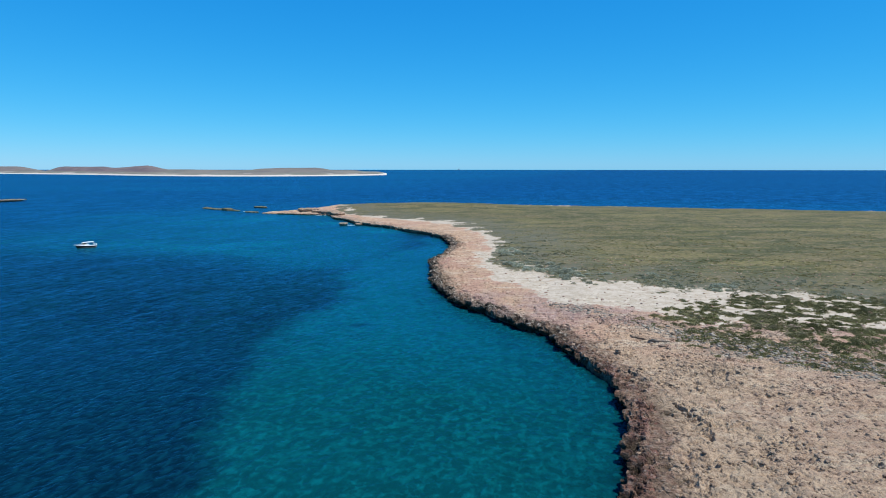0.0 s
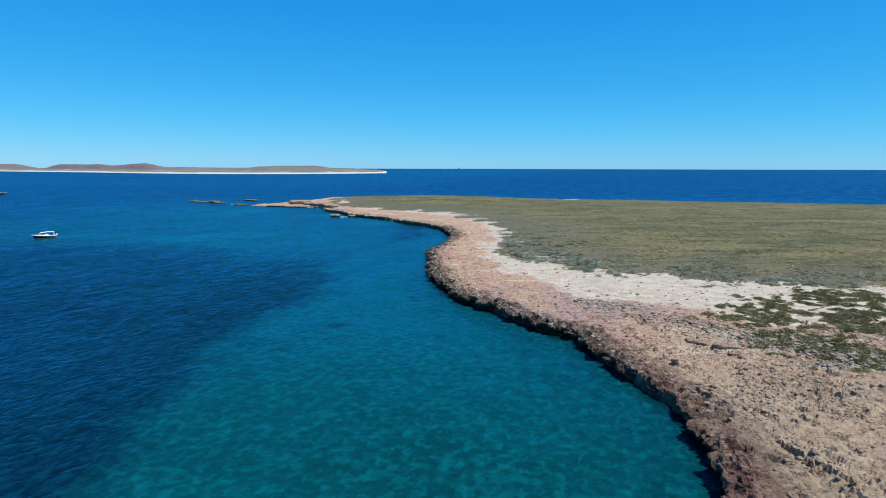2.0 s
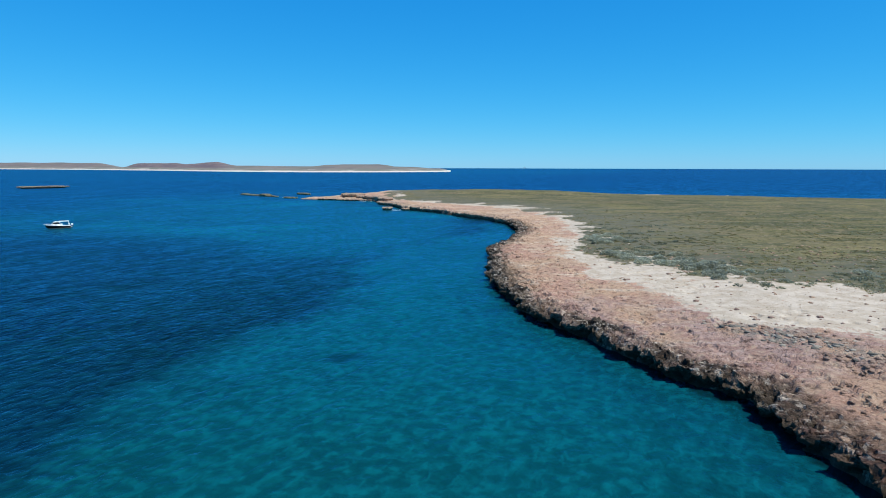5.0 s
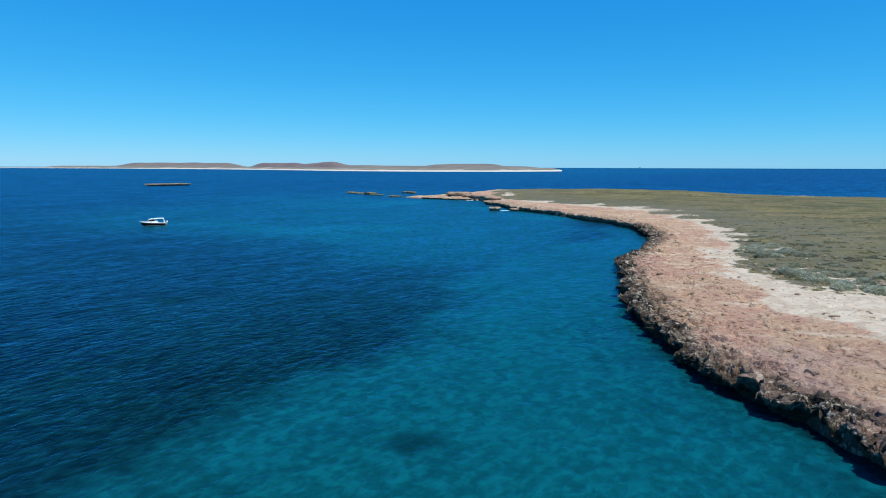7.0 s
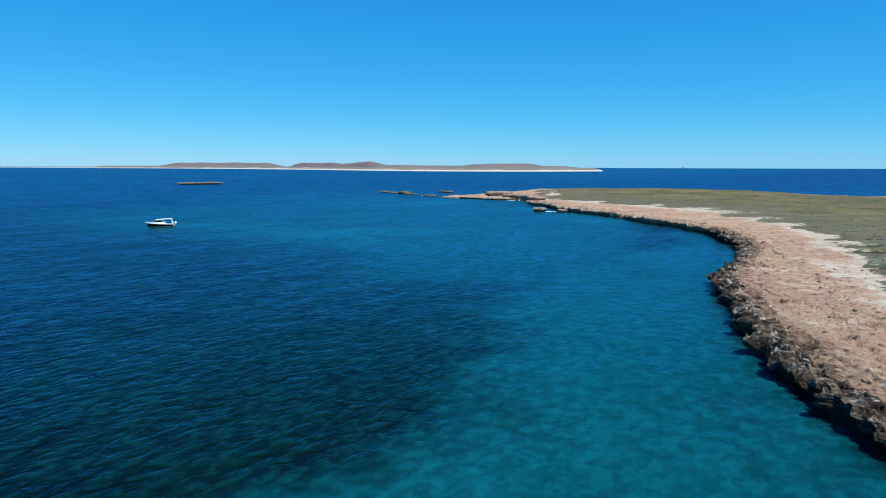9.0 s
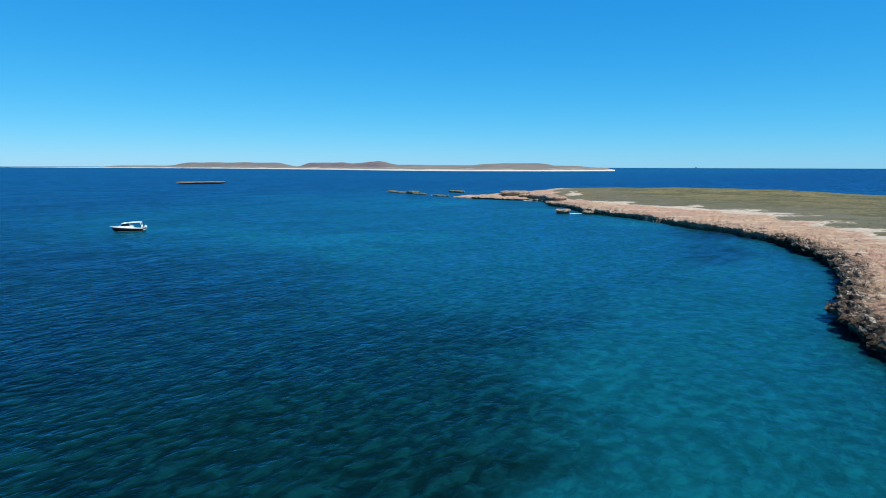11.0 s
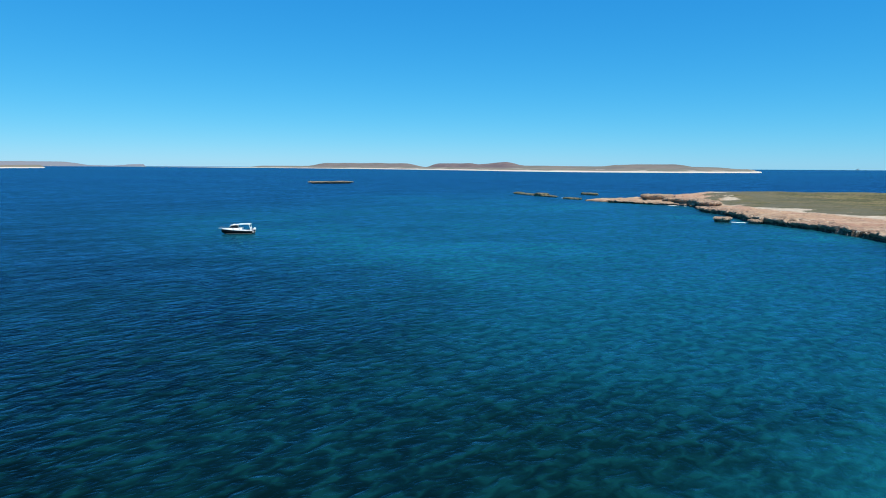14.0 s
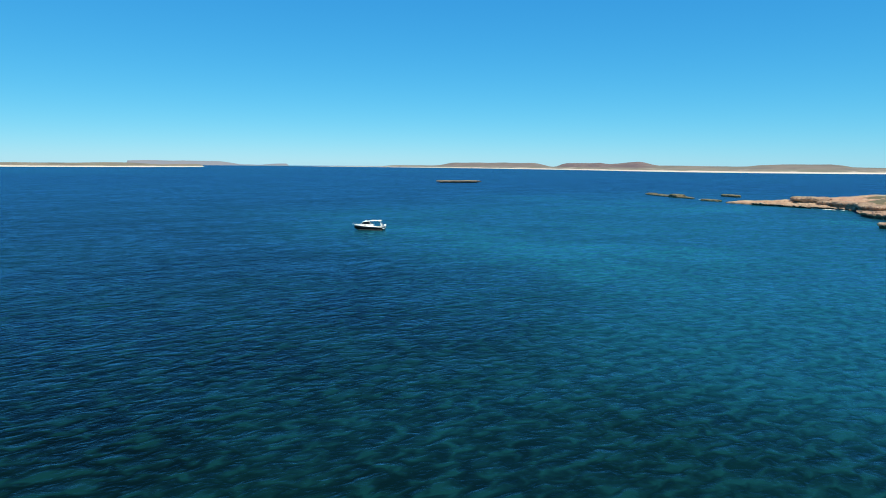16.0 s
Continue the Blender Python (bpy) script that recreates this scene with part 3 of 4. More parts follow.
wet = step(0.55, 0.0, height + 0.3 * fbm(gx, gy, 1.6, 3, 77)) * 0.9
rubbly = step(-3, 3, RUBBLE(gx, gy) + 4 * fbm(gx, gy, 6, 4, 131))
island = grid_mesh("ground", xs, ys, height, shore > -0.4, GROUND, smooth=False, attributes=
                   [("wet", wet), ("sand", sandy), ("scrub", scrubby), ("saltbush", 0.82 * salty), ("rubble", rubbly), ("edge", step(42, 5, SCRUBBY(gx, gy))), ("rim", step(3.6, 1.8, shore - 1.2 * step(112, 88, gy) + 1.2 * fbm(gx, gy, 5, 3, 137)))])
tagged(island, "low limestone island with pink rock shore, pale sand and olive scrub", "island", kind="structure")

# ---------------------------------------------------------------- seabed and sea
xs2 = grid_axis([(-260, -80, 6.0), (-80, 20, 1.2), (20, 60, 5.0)])
ys2 = grid_axis([(-80, 30, 5.0), (30, 230, 1.2), (230, 420, 5.0)])
bx, by = np.meshgrid(xs2, ys2, indexing="ij")
bd = signed_distance(bx, by, ISLAND)
sd = signed_distance(bx, by, SHOAL)
bed_z = -1.6 - 1.6 * step(0, -14, bd) - 5.5 * step(8, -14, sd) + 0.35 * fbm(bx, by, 6, 3, 5)
weed = 0.72 * step(-8, -1, bd + 3 * fbm(bx, by, 7, 3, 8)) + 0.9 * step(4.5, 2, np.hypot(bx + 35.2, by - 104.4)) + 0.06 + 0.22 * step(92, 62, by) + 0.35 * fbm(bx, by, 9, 3, 12)
seabed = grid_mesh("seabed", xs2, ys2, bed_z, bd < 6, SEABED, [("weed", weed)])
tagged(seabed, "pale sandy seabed with dark weed beside the rock", "seabed", kind="structure")


def spaced(near, far, count):
    return near * (far / near) ** (np.arange(1, count + 1) / count)


far_steps = spaced(120, 4700, 22)
xs3 = np.concatenate([-100 - far_steps[::-1], grid_axis([(-100, -50, 2.0), (-50, 20, 1.0)]), 20 + far_steps])
ys3 = np.concatenate([-100 - far_steps[::-1], grid_axis([(-100, 40, 2.0), (40, 200, 1.0), (200, 300, 2.0)]), 300 + far_steps])
wx, wy = np.meshgrid(xs3, ys3, indexing="ij")
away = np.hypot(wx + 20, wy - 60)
wsd = signed_distance(wx, wy, SHOAL)
wid = signed_distance(wx, wy, ISLAND)
BAR = smooth_line([(-235, 390), (-205, 345), (-150, 292), (-110, 258), (-87, 228), (-72, 200), (-66, 170)], 8.0)
BAY = smooth_line([(-72, 192), (-70, 226), (-85, 262), (-125, 300), (-180, 330)], 8.0)
bar_d = line_distance(wx, wy, BAR)
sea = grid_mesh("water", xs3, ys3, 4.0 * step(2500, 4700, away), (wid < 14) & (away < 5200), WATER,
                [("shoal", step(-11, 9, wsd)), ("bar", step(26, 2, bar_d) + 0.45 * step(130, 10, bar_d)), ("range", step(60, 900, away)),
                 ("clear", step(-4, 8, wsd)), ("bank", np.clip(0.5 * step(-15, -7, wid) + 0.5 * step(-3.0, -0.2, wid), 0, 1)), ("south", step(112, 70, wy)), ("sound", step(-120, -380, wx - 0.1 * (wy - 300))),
                 ("bay", step(104, 15, line_distance(wx, wy, BAY)) * step(142, 196, wy + 0.25 * wx + 20) * step(-46, -66, wx + 0.12 * (wy - 200)))])
tagged(sea, "clear blue sea with fine wind ripples, turquoise over the shoal", "sea", kind="structure")


# ---------------------------------------------------------------- far land
def far_material():
    g = Graph("far_shore")
    split = g.n.new("ShaderNodeSeparateXYZ")
    g.l.new(g.pos, split.inputs[0])
    z = g.math("ADD", split.outputs["Z"], g.math("MULTIPLY", g.math("SUBTRACT", g.noise(0.012, 4), 0.5), 3.0))
    c = g.mix(g.ramp(g.noise(0.006, 5, 0.6), 0.4, 0.6), (0.165, 0.165, 0.100), (0.225, 0.200, 0.140))
    c = g.mix(g.ramp(g.noise(0.02, 6, 0.7, g.stretch(2.0, 2.0, 0.25)), 0.50, 0.62, 0, 0.7), c, (0.115, 0.105, 0.075))
    c = g.mix(g.math("MULTIPLY", g.ramp(g.noise(0.011, 5, 0.65), 0.54, 0.62), g.ramp(split.outputs["Z"], 9.5, 6.0)), c, (0.50, 0.46, 0.39))
    red = g.attr("red")
    c = g.mix(g.math("MULTIPLY", red, g.ramp(z, 7, 13)), c, g.mix(g.ramp(g.noise(0.03, 5, 0.65), 0.42, 0.6), (0.105, 0.062, 0.055), (0.175, 0.115, 0.090)))
    c = g.mix(g.ramp(z, 4.2, 3.0), c, (0.66, 0.62, 0.55))
    # distance haze mixed into the land's own colour, strongest above the beach
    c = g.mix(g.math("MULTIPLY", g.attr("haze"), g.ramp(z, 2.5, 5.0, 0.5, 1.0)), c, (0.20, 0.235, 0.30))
    return g.out(g.principled(c, 0.95, g.bump(g.noise(0.02, 5), 0.5, 3.0), specular=0.1))


FAR = far_material()


def far_land(name, label, shoreline, ridges, depth, haze, seed, bare_from=200.0):
    """Low land behind a beach. shoreline: the water's edge; ridges: (bearing from, bearing to, height, rusty share); depth: metres inland;
    bare_from: the bearing past which the land is only a low beach."""
    line = smooth_line(shoreline, 25.0)
    count = len(line)
    along = np.linspace(0, 1, count)
    centre = np.array([-20.0, 60.0])
    out = line - centre
    out = out / np.linalg.norm(out, axis=1, keepdims=True)
    rows = np.array([-0.04, 0.0, 0.02, 0.05, 0.1, 0.18, 0.28, 0.4, 0.55, 0.7, 0.85, 1.0])
    prof = np.array([-2, 0.2, 2.6, 4.2, 5.2, 6.5, 8, 9.5, 10, 9, 6, -2])
    x = line[:, None, 0] + out[:, None, 0] * depth * rows
    y = line[:, None, 1] + out[:, None, 1] * depth * rows
    taper = step(0, 0.02, along) * step(1, 0.985, along)
    base = 1 + 0.35 * fbm(along * 40, along * 0, 4.0, 3, seed)
    red = np.zeros(count)
    hill = np.zeros((count, len(rows)))
    bearing = np.degrees(np.arctan2(-(line[:, 0] + 26), line[:, 1] - 88))
    for low, top, high, rusty in ridges:
        at, width = (low + top) / 2, (top - low) / 2
        flat = step(1.0, 0.62, np.abs(bearing - at) / width)
        hill += (high * flat)[:, None] * step(0.12, 0.6, rows) * step(1.0, 0.8, rows)
        red = np.maximum(red, rusty * step(1.2, 0.6, np.abs(bearing - at) / width))
    base = base * (1 - 0.72 * step(bare_from, bare_from + 1.5, bearing))
    z = prof[None] * np.where(prof > 3, base[:, None], 1) + hill * (1 + 0.10 * fbm(x, y, 120, 3, seed + 4))
    z = np.where(z > 0, z * taper[:, None] + 0.3, z)
    index = np.arange(count * len(rows)).reshape(count, len(rows))
    faces = np.stack([index[:-1, :-1], index[1:, :-1], index[1:, 1:], index[:-1, 1:]], -1).reshape(-1, 4)
    me = bpy.data.meshes.new(name)
    me.from_pydata(np.stack([x, y, z], -1).reshape(-1, 3).tolist(), [], faces.tolist())
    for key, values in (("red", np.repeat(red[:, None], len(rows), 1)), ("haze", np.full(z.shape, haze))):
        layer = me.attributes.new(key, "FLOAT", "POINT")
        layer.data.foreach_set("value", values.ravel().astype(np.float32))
    for p in me.polygons:
        p.use_smooth = True
    me.materials.append(FAR)
    return tagged(new(name, me), label, "island", kind="structure")


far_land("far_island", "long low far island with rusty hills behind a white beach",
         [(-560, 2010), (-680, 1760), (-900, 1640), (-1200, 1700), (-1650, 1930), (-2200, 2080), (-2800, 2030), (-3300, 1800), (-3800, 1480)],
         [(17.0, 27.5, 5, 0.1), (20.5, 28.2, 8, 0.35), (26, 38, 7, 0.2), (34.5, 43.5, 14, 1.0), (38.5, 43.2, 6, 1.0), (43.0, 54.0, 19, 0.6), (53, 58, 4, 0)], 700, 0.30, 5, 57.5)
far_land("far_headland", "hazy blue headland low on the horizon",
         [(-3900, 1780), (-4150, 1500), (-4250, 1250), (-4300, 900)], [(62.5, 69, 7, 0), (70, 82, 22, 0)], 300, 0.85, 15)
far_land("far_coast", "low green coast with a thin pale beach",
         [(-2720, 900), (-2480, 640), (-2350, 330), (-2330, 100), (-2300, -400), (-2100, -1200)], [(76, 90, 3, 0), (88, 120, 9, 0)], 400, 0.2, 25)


# ---------------------------------------------------------------- rocks
def rock_mesh(name, seed, flat, rough=0.35, detail=3):
    """A weathered lump of limestone, one metre across and flat high, its base at z = 0."""
    bm = bmesh.new()
    bmesh.ops.create_icosphere(bm, subdivisions=detail, radius=0.5)
    off = Vector((seed * 7.1, seed * 3.7, seed * 1.3))
    for v in bm.verts:
        p = v.co.copy()
        s = 1 + rough * noise.noise(p * 2.2 + off) + 0.5 * rough * noise.noise(p * 5.5 + off) + 0.25 * rough * noise.noise(p * 12 + off)
        q = p * s
        q.z = max(-0.42, min(0.36 + 0.1 * noise.noise(p * 3 + off), q.z))
        v.co = Vector((q.x, q.y, (q.z + 0.42) * flat / 0.8))
    me = bpy.data.meshes.new(name)
    bm.to_mesh(me)
    bm.free()
    me.materials.append(ROCK)
    return me


def place_rock(me, name, x, y, z, sx, sy, sz, turn, label, category="rock", group=""):
    ob = new(name, me)
    ob.matrix_world = pose(x, y, z, random.uniform(-6, 6) if sx < 4 else 0, random.uniform(-6, 6) if sx < 4 else 0, turn) @ Matrix.Diagonal((sx, sy, sz, 1))
    return tagged(ob, label, category, group)


def point_height(x, y):
    ax, ay = np.array([[float(x)]]), np.array([[float(y)]])
    return float(ground_height(ax, ay, shore_distance(ax, ay))[0, 0])


LUMPS = [rock_mesh("boulder", k, 0.55 + 0.12 * (k % 3), 0.45, 3) for k in range(8)]

def slab_mesh(name, seed, undercut=0.8, mat=None):
    """A flat-topped, undercut ledge of limestone, one metre long and wide and one high, its base at z = 0."""
    bm = bmesh.new()
    sides = 44
    off = Vector((seed * 3.3, seed * 1.7, 0))
    rings = []
    for share, z in ((undercut * 0.9, 0.0), (undercut * 0.86, 0.25), (undercut * 0.9, 0.45), (1.0, 0.62), (1.03, 0.78), (0.98, 0.92), (0.86, 0.98), (0.6, 1.0), (0.3, 1.0)):
        ring = []
        for k in range(sides):
            a = 2 * math.pi * k / sides
            p = Vector((math.cos(a), math.sin(a), 0))
            r = 0.5 * (1 + 0.25 * noise.noise(p * 1.6 + off) + 0.16 * noise.noise(p * 4.5 + off + Vector((0, 0, z * 1.5))) + 0.07 * noise.noise(p * 11 + off + Vector((0, 0, z * 4))))
            q = Vector((p.x * r * share, p.y * r * share, 0))
            q.z = z * (1 + 0.16 * noise.noise(q * 5 + off) + 0.10 * noise.noise(q * 14 + off)) if z else 0.0
            ring.append(bm.verts.new(q))
        rings.append(ring)
    for a, b in zip(rings[:-1], rings[1:]):
        for k in range(sides):
            bm.faces.new((a[k], a[(k + 1) % sides], b[(k + 1) % sides], b[k]))
    bm.faces.new(rings[-1])
    bm.faces.new(rings[0][::-1])
    me = bpy.data.meshes.new(name)
    bm.to_mesh(me)
    bm.free()
    me.materials.append(mat or LEDGE)
    return me


LEDGES = [slab_mesh("ledge", k, 0.90 + 0.02 * k) for k in range(5)]
REEFS = [slab_mesh("reef", 11 + k, 1.12, REEF) for k in range(3)]
ISLET = slab_mesh("islet", 5, 0.97, ISLET_ROCK)
place_rock(ISLET, "rock_islet", -418, 412.5, -0.5, 34, 9, 2.05, 68, "long flat-topped rock islet standing alone in the sea", "islet")
place_rock(LEDGES[1], "tidal_rock", -97, 274.3, -0.35, 4.0, 3.0, 1.55, 35, "rounded tan rock in the water off the shore", "rock")
place_rock(LEDGES[3], "tidal_rock", -90.2, 275.4, -0.35, 3.2, 2.2, 1.25, 10, "small tan rock awash beside the shore", "rock")
place_rock(REEFS[0], "reef_rock", -207, 361, -0.5, 40, 5, 1.05, 152, "low dark weedy reef just above the water", "reef")
place_rock(REEFS[1], "reef_rock", -201, 357.5, -0.5, 9, 5, 1.75, 150, "dark weedy lump on the low reef", "reef")
place_rock(REEFS[2], "reef_rock", -221, 369.5, -0.5, 9, 4, 1.25, 140, "dark weedy end of the low reef", "reef")
place_rock(REEFS[0], "reef_rock", -192, 384, -0.5, 12, 5, 1.35, 150, "dark flat reef rock behind the spit", "reef")
place_rock(REEFS[2], "reef_rock", -177.5, 343.5, -0.4, 9.5, 4, 1.0, 160, "weedy reef rock at the tip of the spit", "reef")
place_rock(LEDGES[1], "ledge_rock", -141.0, 341.0, 0.5, 11.5, 7, 2.6, 28, "flat-topped tan ledge rock on the spit", "rock")
place_rock(LEDGES[2], "ledge_rock", -133.5, 338.0, 0.2, 9, 7, 2.0, 165, "undercut tan ledge on the spit", "rock")
place_rock(LEDGES[3], "ledge_rock", -126, 333.5, 0.2, 14, 8, 2.2, 150, "broad undercut ledge with deep shade below", "rock")
place_rock(LEDGES[4], "ledge_rock", -118, 325, 0.3, 13, 7, 2.0, 125, "low broken ledge on the rock shelf", "rock")
for k, x, y, long, wide, tall, turn in ((2, 12.2, 92.6, 2.4, 1.1, 0.55, 150), (3, 14.2, 91.2, 2.9, 1.2, 0.6, 165), (4, 10.9, 93.8, 1.1, 0.7, 0.4, 120)):
    place_rock(LEDGES[k], "ledge_rock", x, y, point_height(x, y) - 0.12, long, wide, tall, turn, "cracked limestone slab lying loose on the rock shelf", "rock")

# ---------------------------------------------------------------- undercut rim of the shore
def shore_rim(points, spacing, rows, rough, mat):
    """The broken lip of the limestone along the water: ledge, overhang and wave-cut notch."""
    line = smooth_line(points, spacing)
    count = len(line)
    reach = max(3, int(2.4 / spacing))
    padded = np.pad(line, ((reach, reach), (0, 0)), mode="edge")
    tangent = padded[2 * reach:] - padded[:-2 * reach]
    tangent /= np.linalg.norm(tangent, axis=1, keepdims=True)
    inland = np.stack([tangent[:, 1], -tangent[:, 0]], -1)
    # (metres inland, share of the lip's height) from the ground over the lip to below the water
    shape = np.array([(6.0, 1.0), (5.0, 1.0), (4.0, 1.0), (3.0, 1.0), (2.2, 1.0), (1.6, 1.0), (1.1, 1.0), (0.7, 0.99), (0.35, 0.97), (0.1, 0.92), (0.0, 0.82),
                      (0.1, 0.68), (0.35, 0.52), (0.65, 0.36), (0.85, 0.20), (0.85, 0.02), (0.5, -0.4), (0.0, -1.2)])
    at = np.linspace(0, len(shape) - 1, rows)
    reach_in = np.interp(at, np.arange(len(shape)), shape[:, 0])[None]
    share = np.interp(at, np.arange(len(shape)), shape[:, 1])[None]
    k = np.arange(count)[:, None] * spacing
    arc = np.concatenate([[0], np.cumsum(np.hypot(np.diff(reach_in[0]), 1.3 * np.diff(share[0])))])[None]
    block = np.floor(k / 2.1 + 0.9 * value_noise(k / 5, k * 0, 3))
    jut = (hash2(block, block * 0, 9) - 0.5) * 1.0 + 0.35 * value_noise(k / 7.5, k * 0 + 2, 5) + 0.45 * value_noise(k / 1.4, k * 0, 6)
    weight = step(5.0, 0.4, reach_in)
    kk, aa = k + 0 * arc, arc + 0 * k
    crag = 0.55 * (ridged(kk, aa * 1.4, 1.5, 3, 7) - 0.7) + 0.30 * fbm(kk, aa * 1.3, 0.75, 3, 8)
    face = step(1.8, 0.3, reach_in)
    crag = crag - 0.7 * (cells(kk, aa * 1.2, 1.0, 23) - 0.5) - 0.42 * (cells(kk, aa * 1.2, 0.5, 24) - 0.5) - 0.2 * (cells(kk, aa * 1.2, 0.27, 26) - 0.5)
    crag = crag * 0.4 + 0.70 * (blocks(kk * 0.8, aa * 1.8, 1.2, 36) - 0.5) + 0.50 * (blocks(kk * 0.8, aa * 1.8, 0.55, 37) - 0.5)
    off = reach_in + weight * jut - 0.25 + rough * face * crag
    x = line[:, None, 0] + inland[:, None, 0] * off
    y = line[:, None, 1] + inland[:, None, 1] * off
    ground = ground_height(x, y, np.maximum(shore_distance(x, y), 2.6))
    lip = 1.46 - 0.10 * step(112, 88, line[:, None, 1]) - 0.85 * step(-104, -126, line[:, None, 0]) + 0.25 * value_noise(k / 9, k * 0, 13) + 0.4 * (hash2(block, block * 0, 19) - 0.5) + 0 * arc
    lump = 0.55 * (ridged(x, y, 1.3, 4, 15) - 0.72) + 0.22 * fbm(x, y, 0.9, 3, 16)
    holes = -1.0 * step(0.16, 0.36, fbm(x, y, 1.2, 3, 18)) * step(0.7, 0.95, share)
    comb = 0.55 * (cells(x, y, 1.25, 21) - 0.5) + 0.40 * (cells(x, y, 0.6, 22) - 0.5) + 0.22 * (cells(x, y, 0.31, 25) - 0.5)
    comb = comb * 0.45 + 0.40 * (blocks(x, y, 1.4, 27) - 0.5) + 0.42 * (blocks(x, y, 0.7, 28) - 0.5) + 0.26 * (blocks(x, y, 0.36, 30) - 0.5)
    top = terrace(lip + rough * (0.55 * lump + 0.75 * holes + 0.6 * comb), 0.26) + 0.10 * fbm(x, y, 0.5, 2, 29)
    z_lip = lip * share + (top - lip) * step(-0.2, 0.6, share)
    chip = blocks(x, y, 1.7, 131) + 0.6 * blocks(x, y, 0.75, 132) - 0.8
    blend = step(1.7, 2.2, reach_in + 0.6 * fbm(x, y, 6, 2, 31) + 0.8 * chip)
    z = z_lip * (1 - blend) + (ground + 0.05 - 0.6 * step(4.6, 6.0, reach_in)) * blend
    n, m = z.shape
    index = np.arange(n * m).reshape(n, m)
    faces = np.stack([index[:-1, :-1], index[:-1, 1:], index[1:, 1:], index[1:, :-1]], -1).reshape(-1, 4)
    me = bpy.data.meshes.new("rock_rim")
    me.vertices.add(n * m)
    me.vertices.foreach_set("co", np.stack([x, y, z], -1).astype(np.float32).ravel())
    me.loops.add(len(faces) * 4)
    me.loops.foreach_set("vertex_index", faces.astype(np.int32).ravel())
    me.polygons.add(len(faces))
    me.polygons.foreach_set("loop_start", np.arange(0, len(faces) * 4, 4, dtype=np.int32))
    me.polygons.foreach_set("use_smooth", np.zeros(len(faces), dtype=bool))
    me.update(calc_edges=True)
    pitted = me.attributes.new("rim", "FLOAT", "POINT")
    pitted.data.foreach_set("value", (step(3.3, 2.0, reach_in - 1.2 * step(112, 88, line[:, None, 1]) + 1.2 * fbm(x, y, 3.0, 3, 47)) * (1 - 0.4 * blend)).astype(np.float32).ravel())
    me.materials.append(mat)
    return tagged(new("rock_rim", me), "broken undercut limestone lip along the water, dark below", "rock shore", kind="structure")


shore_rim(WEST_COAST[3:30], 0.13, 84, 1.0, RIM)
shore_rim(WEST_COAST[29:42], 0.35, 40, 0.35, SPIT)


# ---------------------------------------------------------------- scattered stuff
def template(bm):
    bmesh.ops.triangulate(bm, faces=bm.faces)
    bm.verts.ensure_lookup_table()
    co = np.array([v.co[:] for v in bm.verts])
    tri = np.array([[v.index for v in f.verts] for f in bm.faces])
    bm.free()
    return co, tri


def scatter_mesh(name, templates, x, y, z, size, tall, mat, label, category, rng):
    """One mesh of many copies of the templates, turned and sized by chance."""
    pick = rng.integers(0, len(templates), len(x))
    all_co, all_tri, count = [], [], 0
    for k, (co, tri) in enumerate(templates):
        m = pick == k
        turn = rng.uniform(0, 2 * math.pi, m.sum())
        c, s = np.cos(turn)[:, None], np.sin(turn)[:, None]
        px = (co[None, :, 0] * c - co[None, :, 1] * s) * size[m][:, None] + x[m][:, None]
        py = (co[None, :, 0] * s + co[None, :, 1] * c) * size[m][:, None] + y[m][:, None]
        pz = co[None, :, 2] * (size * tall)[m][:, None] + z[m][:, None]
        all_co.append(np.stack([px, py, pz], -1).reshape(-1, 3))
        all_tri.append((tri[None] + (np.arange(m.sum()) * len(co))[:, None, None]).reshape(-1, 3) + count)
        count += len(all_co[-1])
    co, tri = np.concatenate(all_co), np.concatenate(all_tri)
    me = bpy.data.meshes.new(name)
    me.vertices.add(len(co))
    me.vertices.foreach_set("co", co.astype(np.float32).ravel())
    me.loops.add(len(tri) * 3)
    me.loops.foreach_set("vertex_index", tri.astype(np.int32).ravel())
    me.polygons.add(len(tri))
    me.polygons.foreach_set("loop_start", np.arange(0, len(tri) * 3, 3, dtype=np.int32))
    me.update(calc_edges=True)
    me.materials.append(mat)
    return tagged(new(name, me), label, category, kind="stuff")


def stone_template(seed):
    bm = bmesh.new()
    bmesh.ops.create_icosphere(bm, subdivisions=2 if seed % 4 == 0 else 1, radius=0.5)
    off = Vector((seed * 5.1, seed * 2.3, 4.0))
    for v in bm.verts:
        v.co *= 1 + 0.9 * noise.noise(v.co * 2.9 + off)
        v.co.z = max(-0.12, v.co.z * 0.75)
    return template(bm)


def leaf_clump(seed, leaves, spread, tall, blade):
    """A low bush: short leafy sprays that stand out from its middle."""
    rnd = random.Random(seed)
    co, tri = [], []
    for k in range(leaves):
        a, r = rnd.uniform(0, 2 * math.pi), spread * math.sqrt(rnd.random())
        h = tall * math.sqrt(max(0.05, 1 - (r / spread) ** 2)) * rnd.uniform(0.35, 1.0)
        base = Vector((r * math.cos(a), r * math.sin(a), h))
        d = Vector((math.cos(a) * r / spread + rnd.uniform(-0.6, 0.6), math.sin(a) * r / spread + rnd.uniform(-0.6, 0.6), rnd.uniform(0.2, 1.0))).normalized()
        side = d.cross(Vector((rnd.uniform(-1, 1), rnd.uniform(-1, 1), 0.3))).normalized()
        n = len(co)
        co += [base - side * blade * 0.5 - d * blade, base + side * blade * 0.5 - d * blade, base + d * blade + side * blade * rnd.uniform(-0.3, 0.3)]
        tri.append((n, n + 1, n + 2))
    return np.array([c[:] for c in co]), np.array(tri)


